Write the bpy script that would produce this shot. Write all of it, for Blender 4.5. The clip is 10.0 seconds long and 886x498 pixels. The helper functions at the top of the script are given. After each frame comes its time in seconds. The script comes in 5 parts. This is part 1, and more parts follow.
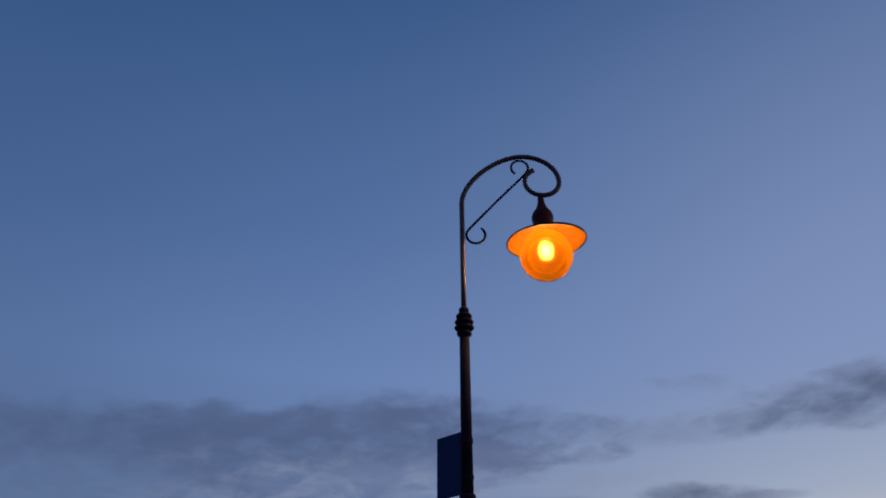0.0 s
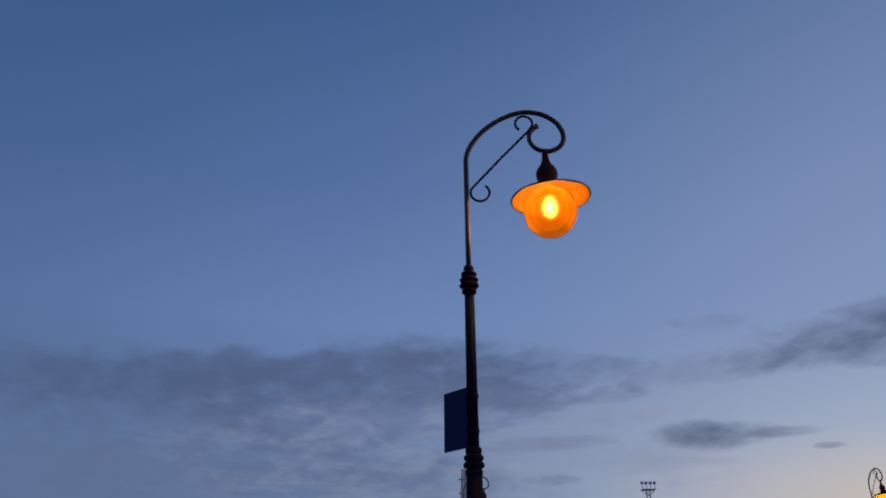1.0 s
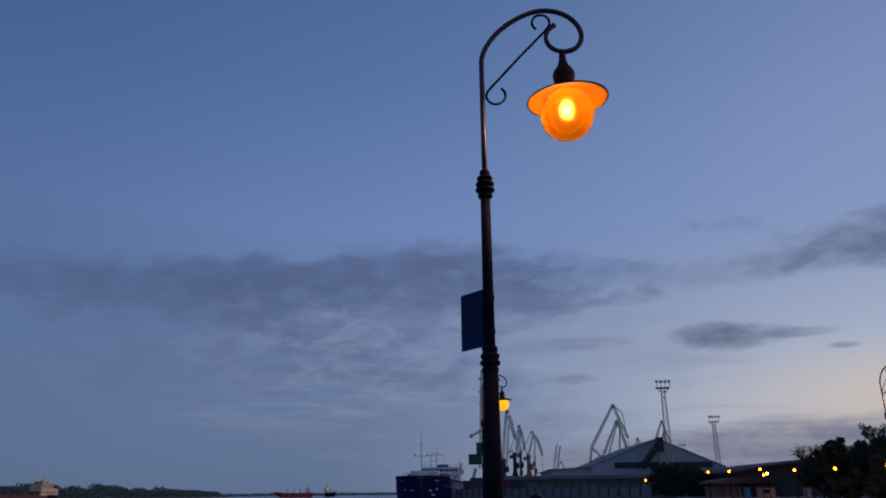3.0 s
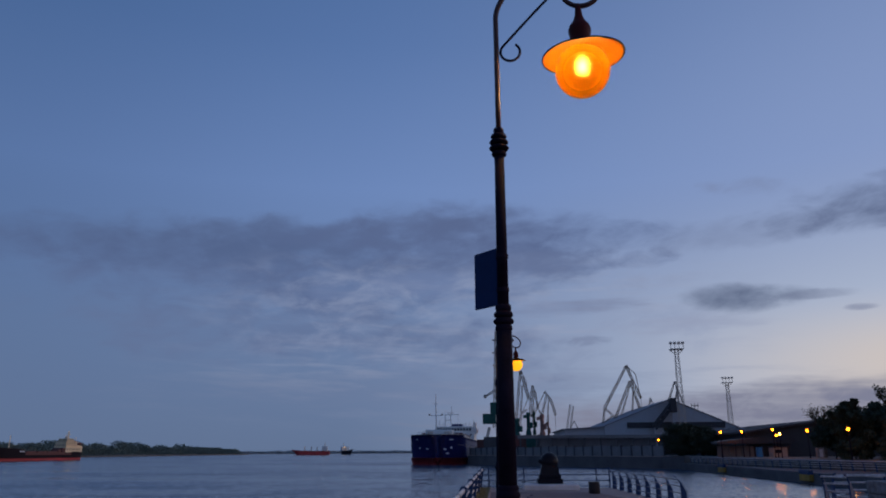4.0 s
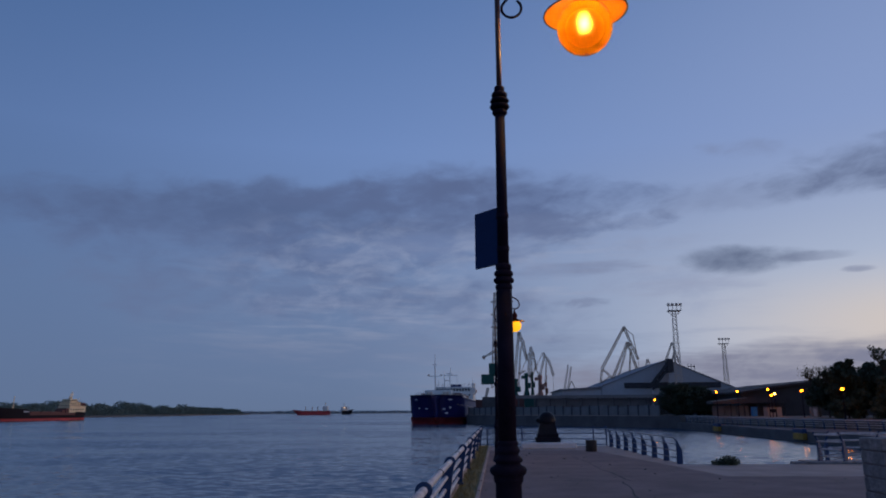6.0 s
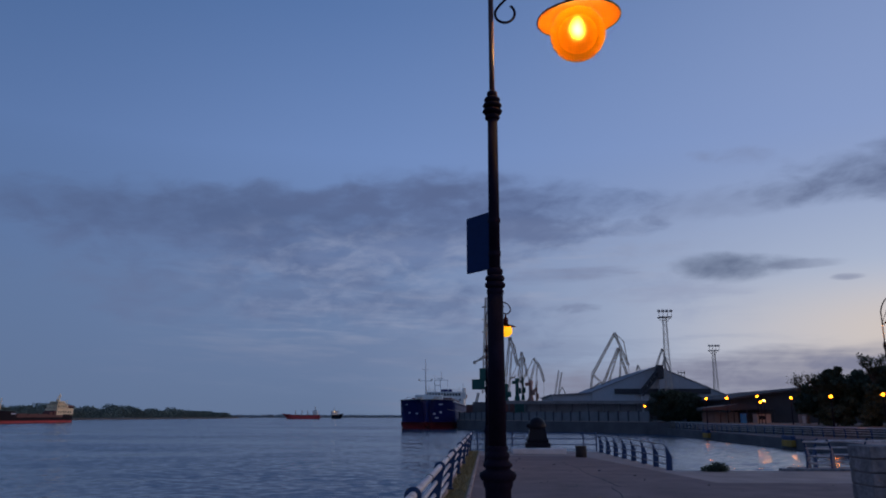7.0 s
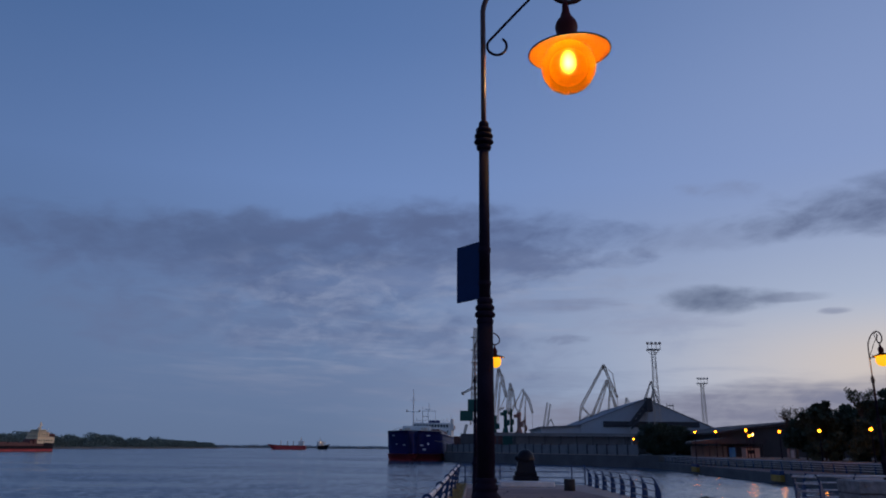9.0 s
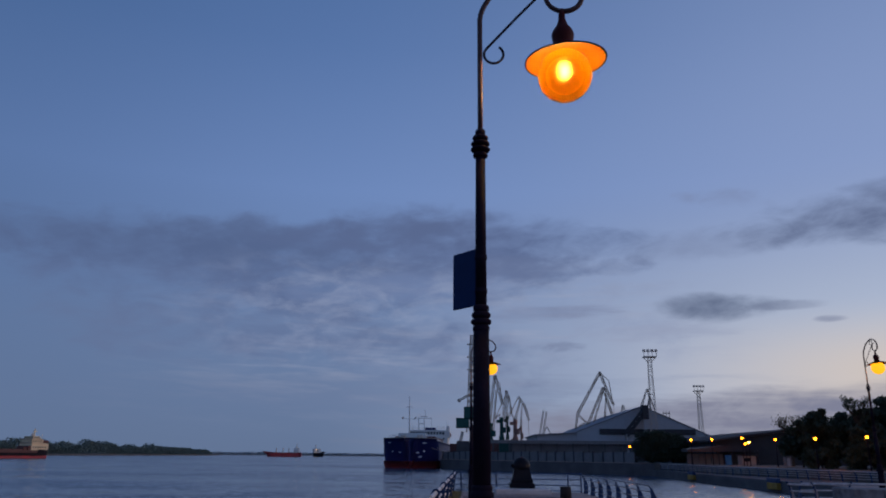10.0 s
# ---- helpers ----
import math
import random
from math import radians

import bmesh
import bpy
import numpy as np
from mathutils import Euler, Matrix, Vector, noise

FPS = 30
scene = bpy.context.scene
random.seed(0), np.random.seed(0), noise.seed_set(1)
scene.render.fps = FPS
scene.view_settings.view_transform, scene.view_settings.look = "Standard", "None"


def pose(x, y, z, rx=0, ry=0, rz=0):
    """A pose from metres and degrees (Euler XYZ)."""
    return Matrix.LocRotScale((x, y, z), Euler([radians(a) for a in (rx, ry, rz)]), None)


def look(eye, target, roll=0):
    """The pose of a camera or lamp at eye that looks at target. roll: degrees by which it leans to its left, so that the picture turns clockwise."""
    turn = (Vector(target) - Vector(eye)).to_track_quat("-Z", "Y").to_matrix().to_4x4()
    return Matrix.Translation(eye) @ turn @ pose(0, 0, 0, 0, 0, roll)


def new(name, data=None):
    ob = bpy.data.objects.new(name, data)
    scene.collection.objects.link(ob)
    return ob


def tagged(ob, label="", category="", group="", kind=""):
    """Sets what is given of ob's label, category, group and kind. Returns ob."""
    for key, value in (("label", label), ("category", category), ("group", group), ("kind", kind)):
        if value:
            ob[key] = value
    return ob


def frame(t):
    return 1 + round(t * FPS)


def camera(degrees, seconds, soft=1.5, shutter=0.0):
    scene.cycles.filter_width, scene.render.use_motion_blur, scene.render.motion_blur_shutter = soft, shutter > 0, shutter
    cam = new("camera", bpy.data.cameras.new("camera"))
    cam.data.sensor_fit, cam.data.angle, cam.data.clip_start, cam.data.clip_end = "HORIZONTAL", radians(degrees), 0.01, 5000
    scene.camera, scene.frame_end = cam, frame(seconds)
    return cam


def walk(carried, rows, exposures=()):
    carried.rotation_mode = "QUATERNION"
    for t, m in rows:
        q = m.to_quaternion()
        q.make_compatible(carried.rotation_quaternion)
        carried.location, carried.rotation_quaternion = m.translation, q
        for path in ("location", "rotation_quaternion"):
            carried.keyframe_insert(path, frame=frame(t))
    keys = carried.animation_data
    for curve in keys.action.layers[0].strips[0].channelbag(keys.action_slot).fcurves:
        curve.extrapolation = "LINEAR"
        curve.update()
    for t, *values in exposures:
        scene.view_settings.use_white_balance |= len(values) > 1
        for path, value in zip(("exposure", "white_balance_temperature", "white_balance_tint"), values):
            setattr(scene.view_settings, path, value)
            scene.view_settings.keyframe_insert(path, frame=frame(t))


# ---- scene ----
cam = camera(62.61, 10.0, soft=1.9)
PATH = [
    (0.0, pose(-0.086, 0.127, 1.594, 120.109, 0.242, 0.308)),
    (0.5, pose(-0.045, 0.084, 1.627, 118.164, 0.366, 1.014)),
    (1.0, pose(-0.010, 0.031, 1.665, 115.782, 0.531, 1.709)),
    (1.5, pose(-0.005, 0.016, 1.662, 113.806, 0.741, 2.073)),
    (2.0, pose(-0.003, -0.015, 1.650, 111.855, 0.808, 2.357)),
    (2.5, pose(0.003, -0.020, 1.645, 110.052, 0.696, 2.747)),
    (4.0, pose(0.011, 0.002, 1.619, 105.393, 0.269, 4.344)),
    (4.5, pose(0.006, -0.003, 1.611, 104.183, 0.306, 4.696)),
    (5.0, pose(0.002, 0.002, 1.609, 103.137, 0.396, 4.767)),
    (5.5, pose(0.000, 0.000, 1.600, 102.415, 0.428, 4.600)),
    (7.0, pose(0.002, 0.009, 1.596, 102.784, -0.027, 3.530)),
    (7.5, pose(0.000, 0.014, 1.594, 103.493, -0.180, 3.234)),
    (8.0, pose(-0.002, 0.020, 1.598, 104.128, -0.318, 2.976)),
    (8.5, pose(-0.001, 0.017, 1.587, 104.691, -0.404, 2.769)),
    (9.0, pose(-0.004, 0.012, 1.590, 105.135, -0.469, 2.577)),
    (9.5, pose(0.002, 0.002, 1.588, 105.483, -0.528, 2.423)),
    (10.0, pose(-0.003, -0.002, 1.589, 105.676, -0.549, 2.272)),
]
walk(cam, PATH, exposures=[(0.0, -0.22), (2.5, -0.2), (4.2, -0.06), (5.5, -0.03), (7.5, -0.03), (10.0, -0.06)])

# ---- dusk sky: gradient, afterglow and cloud banks by direction ----
world = bpy.data.worlds.new("dusk_sky")
scene.world = world
world.use_nodes = True
wt = world.node_tree
wt.nodes.clear()


def wmath(op, a, b_=None, c=None, clamp=False):
    n = wt.nodes.new("ShaderNodeMath")
    n.operation, n.use_clamp = op, clamp
    for i, v in enumerate((a, b_, c)):
        if v is None:
            continue
        if isinstance(v, (int, float)):
            n.inputs[i].default_value = v
        else:
            wt.links.new(v, n.inputs[i])
    return n.outputs[0]


def wsmooth(v, lo, hi):
    n = wt.nodes.new("ShaderNodeMapRange")
    n.interpolation_type = "SMOOTHSTEP"
    n.inputs["From Min"].default_value, n.inputs["From Max"].default_value = lo, hi
    wt.links.new(v, n.inputs["Value"])
    return n.outputs["Result"]


def wmix(fac, a, b_):
    n = wt.nodes.new("ShaderNodeMix")
    n.data_type = "RGBA"
    for i, v in ((0, fac), (6, a), (7, b_)):
        if isinstance(v, tuple):
            n.inputs[i].default_value = (*v, 1)
        elif isinstance(v, (int, float)):
            n.inputs[i].default_value = v
        else:
            wt.links.new(v, n.inputs[i])
    return n.outputs[2]


coord = wt.nodes.new("ShaderNodeTexCoord")
sep = wt.nodes.new("ShaderNodeSeparateXYZ")
wt.links.new(coord.outputs["Generated"], sep.inputs[0])
dx, dy, dz = sep.outputs[0], sep.outputs[1], sep.outputs[2]
azim = wmath("MULTIPLY", wmath("ARCTAN2", dx, dy), 57.2958)
elev = wmath("MULTIPLY", wmath("ARCSINE", dz), 57.2958)

SKY = ((0, (0.13, 0.186, 0.312)), (9, (0.152, 0.226, 0.4)), (20, (0.16, 0.258, 0.515)), (31, (0.102, 0.188, 0.41)), (50, (0.046, 0.112, 0.28)), (90, (0.028, 0.08, 0.22)))
ramp = wt.nodes.new("ShaderNodeValToRGB")
els = ramp.color_ramp.elements
els[0].position, els[0].color = 0.0, (*SKY[0][1], 1)
els[1].position, els[1].color = 1.0, (*SKY[-1][1], 1)
for e_, c_ in SKY[1:-1]:
    k = els.new(e_ / 90)
    k.color = (*c_, 1)
wt.links.new(wmath("DIVIDE", elev, 90, clamp=True), ramp.inputs["Fac"])
sky = ramp.outputs["Color"]

# deeper blue away from the afterglow
west = wmath("MULTIPLY", wmath("MULTIPLY", wmath("SUBTRACT", 1.0, wsmooth(azim, -44, -4)), 0.42), wsmooth(elev, -10, 20))
sky = wmix(west, sky, (0.02, 0.07, 0.19))
# afterglow low over the land, beyond the right bank
east = wsmooth(azim, -14, 38)
away = wmath("SUBTRACT", 1.0, wsmooth(azim, 70, 150))
side = wmath("MULTIPLY", east, away)
high = wmath("MULTIPLY", side, wmath("SUBTRACT", 1.0, wsmooth(elev, 14, 60)))
sky = wmix(wmath("MULTIPLY", high, 0.6), sky, (0.32, 0.4, 0.64))
low = wmath("MULTIPLY", side, wmath("SUBTRACT", 1.0, wsmooth(elev, 5, 21)))
sky = wmix(wmath("MULTIPLY", low, 1.0), sky, (0.49, 0.55, 0.67))
rim = wmath("MULTIPLY", wmath("MULTIPLY", wsmooth(azim, 8, 36), away), wmath("SUBTRACT", 1.0, wsmooth(elev, 5.5, 11)))
sky = wmix(wmath("MULTIPLY", rim, 0.95), sky, (0.68, 0.575, 0.5))

# cloud banks: soft ovals broken up by noise
comb = wt.nodes.new("ShaderNodeCombineXYZ")
wt.links.new(wmath("MULTIPLY", azim, 0.062), comb.inputs[0])
wt.links.new(wmath("MULTIPLY", wmath("SUBTRACT", elev, wmath("MULTIPLY", azim, 0.06)), 0.14), comb.inputs[1])


def wnoise(scale, detail, rough=0.6, dist=0.0):
    n = wt.nodes.new("ShaderNodeTexNoise")
    n.inputs["Scale"].default_value, n.inputs["Detail"].default_value, n.inputs["Roughness"].default_value = scale, detail, rough
    n.inputs["Distortion"].default_value = dist
    wt.links.new(comb.outputs[0], n.inputs["Vector"])
    return n.outputs["Fac"]


broad = wmath("SUBTRACT", wnoise(1.5, 4, 0.5, 0.25), 0.5)
fine = wmath("SUBTRACT", wnoise(5.0, 7, 0.56, 0.35), 0.5)
mottle = wmath("ADD", 0.8, wmath("MULTIPLY", wsmooth(wnoise(5.5, 6, 0.56, 0.2), 0.34, 0.66), 0.32))
rough_ = wmath("ADD", wmath("MULTIPLY", broad, 2.0), wmath("MULTIPLY", fine, 1.7))


comb_low = wt.nodes.new("ShaderNodeCombineXYZ")
wt.links.new(wmath("MULTIPLY", azim, 0.032), comb_low.inputs[0])
wt.links.new(wmath("MULTIPLY", wmath("ADD", elev, wmath("MULTIPLY", azim, 0.03)), 0.3), comb_low.inputs[1])


def streaks(scale, detail):
    n = wt.nodes.new("ShaderNodeTexNoise")
    n.inputs["Scale"].default_value, n.inputs["Detail"].default_value, n.inputs["Roughness"].default_value = scale, detail, 0.6
    n.inputs["Distortion"].default_value = 0.25
    wt.links.new(comb_low.outputs[0], n.inputs["Vector"])
    return wmath("SUBTRACT", n.outputs["Fac"], 0.5)


banded = wmath("ADD", wmath("MULTIPLY", streaks(1.8, 4), 2.2), wmath("ADD", wmath("MULTIPLY", streaks(5.0, 7), 1.5), wmath("MULTIPLY", fine, 0.4)))


def cloud(sky_in, az, el, half_az, half_el, tilt, colour, amount, hard=0.7, noise_gain=1.0, grain=None):
    u = wmath("SUBTRACT", azim, az)
    v = wmath("SUBTRACT", wmath("SUBTRACT", elev, el), wmath("MULTIPLY", u, tilt))
    r2 = wmath("ADD", wmath("POWER", wmath("ABSOLUTE", wmath("DIVIDE", u, half_az)), 2.0), wmath("POWER", wmath("ABSOLUTE", wmath("DIVIDE", v, half_el)), 2.0))
    dens = wmath("ADD", wmath("SUBTRACT", 1.0, r2), wmath("MULTIPLY", grain or rough_, noise_gain))
    return wmix(wmath("MULTIPLY", wmath("MULTIPLY", wsmooth(dens, 0.0, hard), mottle), amount, clamp=True), sky_in, colour)


thin = wsmooth(banded, -0.15, 0.7)
veil = wmath("MULTIPLY", wmath("MULTIPLY", wsmooth(elev, 1, 6), wmath("SUBTRACT", 1.0, wsmooth(elev, 11, 16))), wmath("MULTIPLY", wsmooth(azim, -30, -4), wmath("SUBTRACT", 1.0, wsmooth(azim, 6, 24))))
sky = wmix(wmath("MULTIPLY", wmath("MULTIPLY", veil, thin), 0.95), sky, (0.32, 0.365, 0.51))
sky = cloud(sky, -6, 4.4, 26, 2.2, 0.02, (0.158, 0.208, 0.345), 0.6, 1.5, 1.2, banded)
sky = cloud(sky, -13, 8.6, 25, 3.2, -0.06, (0.126, 0.173, 0.316), 0.88, 1.5, 1.2)
sky = cloud(sky, -15, 13.6, 27, 4.3, 0.0, (0.105, 0.15, 0.29), 0.92, 1.2, 0.85)
sky = cloud(sky, -25, 14.9, 21, 2.4, 0.05, (0.09, 0.135, 0.27), 0.95, 1.3, 0.7)
sky = cloud(sky, -9, 16.6, 10, 1.6, 0.06, (0.1, 0.144, 0.285), 0.88, 1.2, 0.9)
sky = cloud(sky, 0, 15.9, 15, 3.3, -0.05, (0.104, 0.146, 0.285), 0.94, 1.2, 0.8)
sky = cloud(sky, -6, 12.6, 10, 1.3, 0.03, (0.2, 0.27, 0.47), 0.38, 1.2, 1.6)
ripples = wsmooth(wnoise(3.8, 7, 0.6, 0.3), 0.42, 0.7)
field = wmath("MULTIPLY", wmath("MULTIPLY", wsmooth(elev, 5, 8.5), wmath("SUBTRACT", 1.0, wsmooth(elev, 12.5, 15.5))), wmath("MULTIPLY", wsmooth(azim, -26, -12), wmath("SUBTRACT", 1.0, wsmooth(azim, 10, 22))))
sky = wmix(wmath("MULTIPLY", wmath("MULTIPLY", field, ripples), 0.62), sky, (0.27, 0.325, 0.485))
sky = cloud(sky, 5, 14.2, 10, 1.2, -0.02, (0.135, 0.18, 0.325), 0.8, 1.3, 1.1)
sky = cloud(sky, 5, 10.6, 7, 0.9, 0.03, (0.17, 0.21, 0.35), 0.55, 1.2, 1.2, banded)
sky = cloud(sky, 19, 15.2, 9, 1.3, 0.06, (0.18, 0.225, 0.37), 0.4, 1.6, 1.6)
sky = cloud(sky, 30.0, 16.4, 11, 2.6, 0.02, (0.118, 0.155, 0.275), 0.95, 1.2, 0.8)
sky = cloud(sky, 22, 18.2, 6, 0.9, -0.12, (0.19, 0.235, 0.39), 0.5, 1.5, 1.5)
sky = cloud(sky, 18.3, 10.6, 5.0, 1.25, -0.03, (0.135, 0.172, 0.275), 0.92, 1.1, 0.75)
sky = cloud(sky, 23.0, 10.4, 4.2, 0.34, 0.01, (0.19, 0.225, 0.34), 0.5, 1.3, 1.8)
sky = cloud(sky, 26.0, 9.3, 1.2, 0.26, 0.0, (0.2, 0.23, 0.35), 0.6, 1.2, 1.2)
sky = cloud(sky, 7.6, 8.0, 4.2, 0.5, 0.02, (0.165, 0.2, 0.325), 0.7, 1.3, 2.2)
sky = cloud(sky, 14, 8.8, 8, 0.9, 0.0, (0.3, 0.34, 0.48), 0.6, 1.3, 1.5, banded)
sky = cloud(sky, 24, 1.8, 34, 3.2, 0.012, (0.218, 0.228, 0.32), 0.95, 0.9, 0.55, banded)
out = wt.nodes.new("ShaderNodeOutputWorld")
bg = wt.nodes.new("ShaderNodeBackground")
wt.links.new(sky, bg.inputs["Color"])
bg.inputs["Strength"].default_value = 1.0
wt.links.new(bg.outputs[0], out.inputs["Surface"])

# last warm light of the set sun, broad and weak, from the land side
dusk = new("afterglow_sun", bpy.data.lights.new("afterglow_sun", "SUN"))
dusk.data.energy, dusk.data.color, dusk.data.angle = 0.42, (1.0, 0.66, 0.46), radians(24)
dusk.matrix_basis = look((100, -12, 11), (0, 0, 0))

# ---- small tools ----


def link_part(name, bm, material, parent=None, label="", smooth=False):
    """One bmesh as one mesh object, under a thing, a part, or free."""
    me = bpy.data.meshes.new(name)
    bm.to_mesh(me)
    bm.free()
    me.materials.append(material)
    if smooth:
        for p in me.polygons:
            p.use_smooth = True
    ob = new(name, me)
    if parent is not None:
        ob.parent = parent
    if label:
        ob["label"] = label
    return ob


part = link_part


def thing(name, label, category, m=None, group="", kind=""):
    ob = new(name)
    ob.empty_display_size = 0.1
    if m is not None:
        ob.matrix_basis = m
    return tagged(ob, label, category, group, kind)


def box(bm, x0, x1, y0, y1, z0, z1, m=None):
    vs = [bm.verts.new((x, y, z)) for z in (z0, z1) for y in (y0, y1) for x in (x0, x1)]
    if m is not None:
        for v in vs:
            v.co = m @ v.co
    for f in ((0, 2, 3, 1), (4, 5, 7, 6), (0, 1, 5, 4), (2, 6, 7, 3), (0, 4, 6, 2), (1, 3, 7, 5)):
        bm.faces.new([vs[i] for i in f])
    return bm


def slab(x0, x1, y0, y1, z0, z1, m=None, bevel=0.0):
    bm = box(bmesh.new(), x0, x1, y0, y1, z0, z1, m)
    if bevel:
        bmesh.ops.bevel(bm, geom=bm.edges[:], offset=bevel, segments=2, affect="EDGES", profile=0.5)
    return bm


def lathe(bm, profile, n=24, cx=0.0, cy=0.0, cap=True):
    """Turn (radius, z) pairs about the upright line at cx, cy."""
    rings = []
    for r, z in profile:
        rings.append([bm.verts.new((cx + r * math.cos(2 * math.pi * i / n), cy + r * math.sin(2 * math.pi * i / n), z)) for i in range(n)])
    for a, b in zip(rings, rings[1:]):
        for i in range(n):
            j = (i + 1) % n
            bm.faces.new((a[i], a[j], b[j], b[i]))
    if cap:
        bm.faces.new(rings[0][::-1])
        bm.faces.new(rings[-1])
    return bm


def tube(bm, pts, r, n=10, closed=False):
    """A round bar along points; r is one radius or one for each point."""
    pts = [Vector(p) for p in pts]
    rs = r if isinstance(r, (list, tuple)) else [r] * len(pts)
    rings, side = [], None
    for i, p in enumerate(pts):
        d = (pts[min(i + 1, len(pts) - 1)] - pts[max(i - 1, 0)]).normalized()
        if side is None:
            side = d.orthogonal().normalized()
        side = (side - d * side.dot(d)).normalized()
        up = d.cross(side)
        rings.append([bm.verts.new(p + rs[i] * (math.cos(2 * math.pi * k / n) * side + math.sin(2 * math.pi * k / n) * up)) for k in range(n)])
    for a, b in zip(rings, rings[1:]):
        for k in range(n):
            j = (k + 1) % n
            bm.faces.new((a[k], a[j], b[j], b[k]))
    bm.faces.new(rings[0][::-1])
    bm.faces.new(rings[-1])
    return bm


def beam(bm, a, b, w):
    """A square bar from a to b."""
    return tube(bm, [a, b], w * 0.7071, 4)


def arc(cx, cz, rx, rz, a0, a1, n, y=0.0):
    return [(cx + rx * math.cos(radians(a0 + (a1 - a0) * i / n)), y, cz + rz * math.sin(radians(a0 + (a1 - a0) * i / n))) for i in range(n + 1)]


def lattice(bm, a, b, w0, w1, steps, bar):
    """A four-legged lattice column or boom from a to b."""
    a, b = Vector(a), Vector(b)
    d = (b - a).normalized()
    s = d.cross(Vector((0, 1, 0)) if abs(d.y) < 0.9 else Vector((1, 0, 0))).normalized()
    u = d.cross(s)
    rows = []
    for i in range(steps + 1):
        t = i / steps
        c, w = a.lerp(b, t), (w0 + (w1 - w0) * t) / 2
        rows.append([c + w * (sx * s + sy * u) for sx, sy in ((-1, -1), (1, -1), (1, 1), (-1, 1))])
    for k in range(4):
        beam(bm, rows[0][k], rows[-1][k], bar)
    for i in range(steps):
        for k in range(4):
            j = (k + 1) % 4
            beam(bm, rows[i][k], rows[i + 1][j], bar * 0.6)
            beam(bm, rows[i + 1][k], rows[i + 1][j], bar * 0.6)
    return bm


# ---- materials ----


def surface(name, base, rough=0.6, metal=0.0, scale=4.0, vary=0.25, bump=0.15, fine=60.0, stain=None, bump_dist=0.01, spec=0.4):
    """Paint, stone or metal with stains and grain at two sizes."""
    mat = bpy.data.materials.new(name)
    mat.use_nodes = True
    nt = mat.node_tree
    bsdf = nt.nodes["Principled BSDF"]
    tc = nt.nodes.new("ShaderNodeTexCoord")
    big, small = nt.nodes.new("ShaderNodeTexNoise"), nt.nodes.new("ShaderNodeTexNoise")
    big.inputs["Scale"].default_value, big.inputs["Detail"].default_value, big.inputs["Roughness"].default_value = scale, 6, 0.6
    small.inputs["Scale"].default_value, small.inputs["Detail"].default_value = fine, 4
    for t in (big, small):
        nt.links.new(tc.outputs["Object"], t.inputs["Vector"])
    ramp = nt.nodes.new("ShaderNodeValToRGB")
    dark = stain or tuple(c * (1 - vary) for c in base)
    light = tuple(min(1, c * (1 + vary)) for c in base)
    ramp.color_ramp.elements[0].position, ramp.color_ramp.elements[1].position = 0.32, 0.68
    ramp.color_ramp.elements[0].color, ramp.color_ramp.elements[1].color = (*dark, 1), (*light, 1)
    add = nt.nodes.new("ShaderNodeMix")
    add.data_type = "FLOAT"
    add.inputs[0].default_value = 0.3
    nt.links.new(big.outputs["Fac"], add.inputs[2])
    nt.links.new(small.outputs["Fac"], add.inputs[3])
    nt.links.new(add.outputs[0], ramp.inputs["Fac"])
    nt.links.new(ramp.outputs["Color"], bsdf.inputs["Base Color"])
    rr = nt.nodes.new("ShaderNodeMapRange")
    rr.inputs["To Min"].default_value, rr.inputs["To Max"].default_value = max(0.03, rough - 0.12), min(1, rough + 0.12)
    nt.links.new(big.outputs["Fac"], rr.inputs["Value"])
    nt.links.new(rr.outputs["Result"], bsdf.inputs["Roughness"])
    bsdf.inputs["Metallic"].default_value = metal
    bsdf.inputs["Specular IOR Level"].default_value = spec
    if bump:
        bn = nt.nodes.new("ShaderNodeBump")
        bn.inputs["Strength"].default_value, bn.inputs["Distance"].default_value = bump, bump_dist
        nt.links.new(add.outputs[0], bn.inputs["Height"])
        nt.links.new(bn.outputs["Normal"], bsdf.inputs["Normal"])
    return mat


def glow(name, colour, strength):
    mat = bpy.data.materials.new(name)
    mat.use_nodes = True
    b = mat.node_tree.nodes["Principled BSDF"]
    b.inputs["Base Color"].default_value = (*colour, 1)
    b.inputs["Emission Color"].default_value = (*colour, 1)
    b.inputs["Emission Strength"].default_value = strength
    return mat


def leaf_material(name, base):
    mat = bpy.data.materials.new(name)
    mat.use_nodes = True
    nt = mat.node_tree
    b = nt.nodes["Principled BSDF"]
    geo = nt.nodes.new("ShaderNodeNewGeometry")
    ramp = nt.nodes.new("ShaderNodeValToRGB")
    ramp.color_ramp.elements[0].color = (*[c * 0.5 for c in base], 1)
    ramp.color_ramp.elements[1].color = (*[c * 1.5 for c in base], 1)
    nt.links.new(geo.outputs["Random Per Island"], ramp.inputs["Fac"])
    nt.links.new(ramp.outputs["Color"], b.inputs["Base Color"])
    b.inputs["Roughness"].default_value = 0.7
    return mat


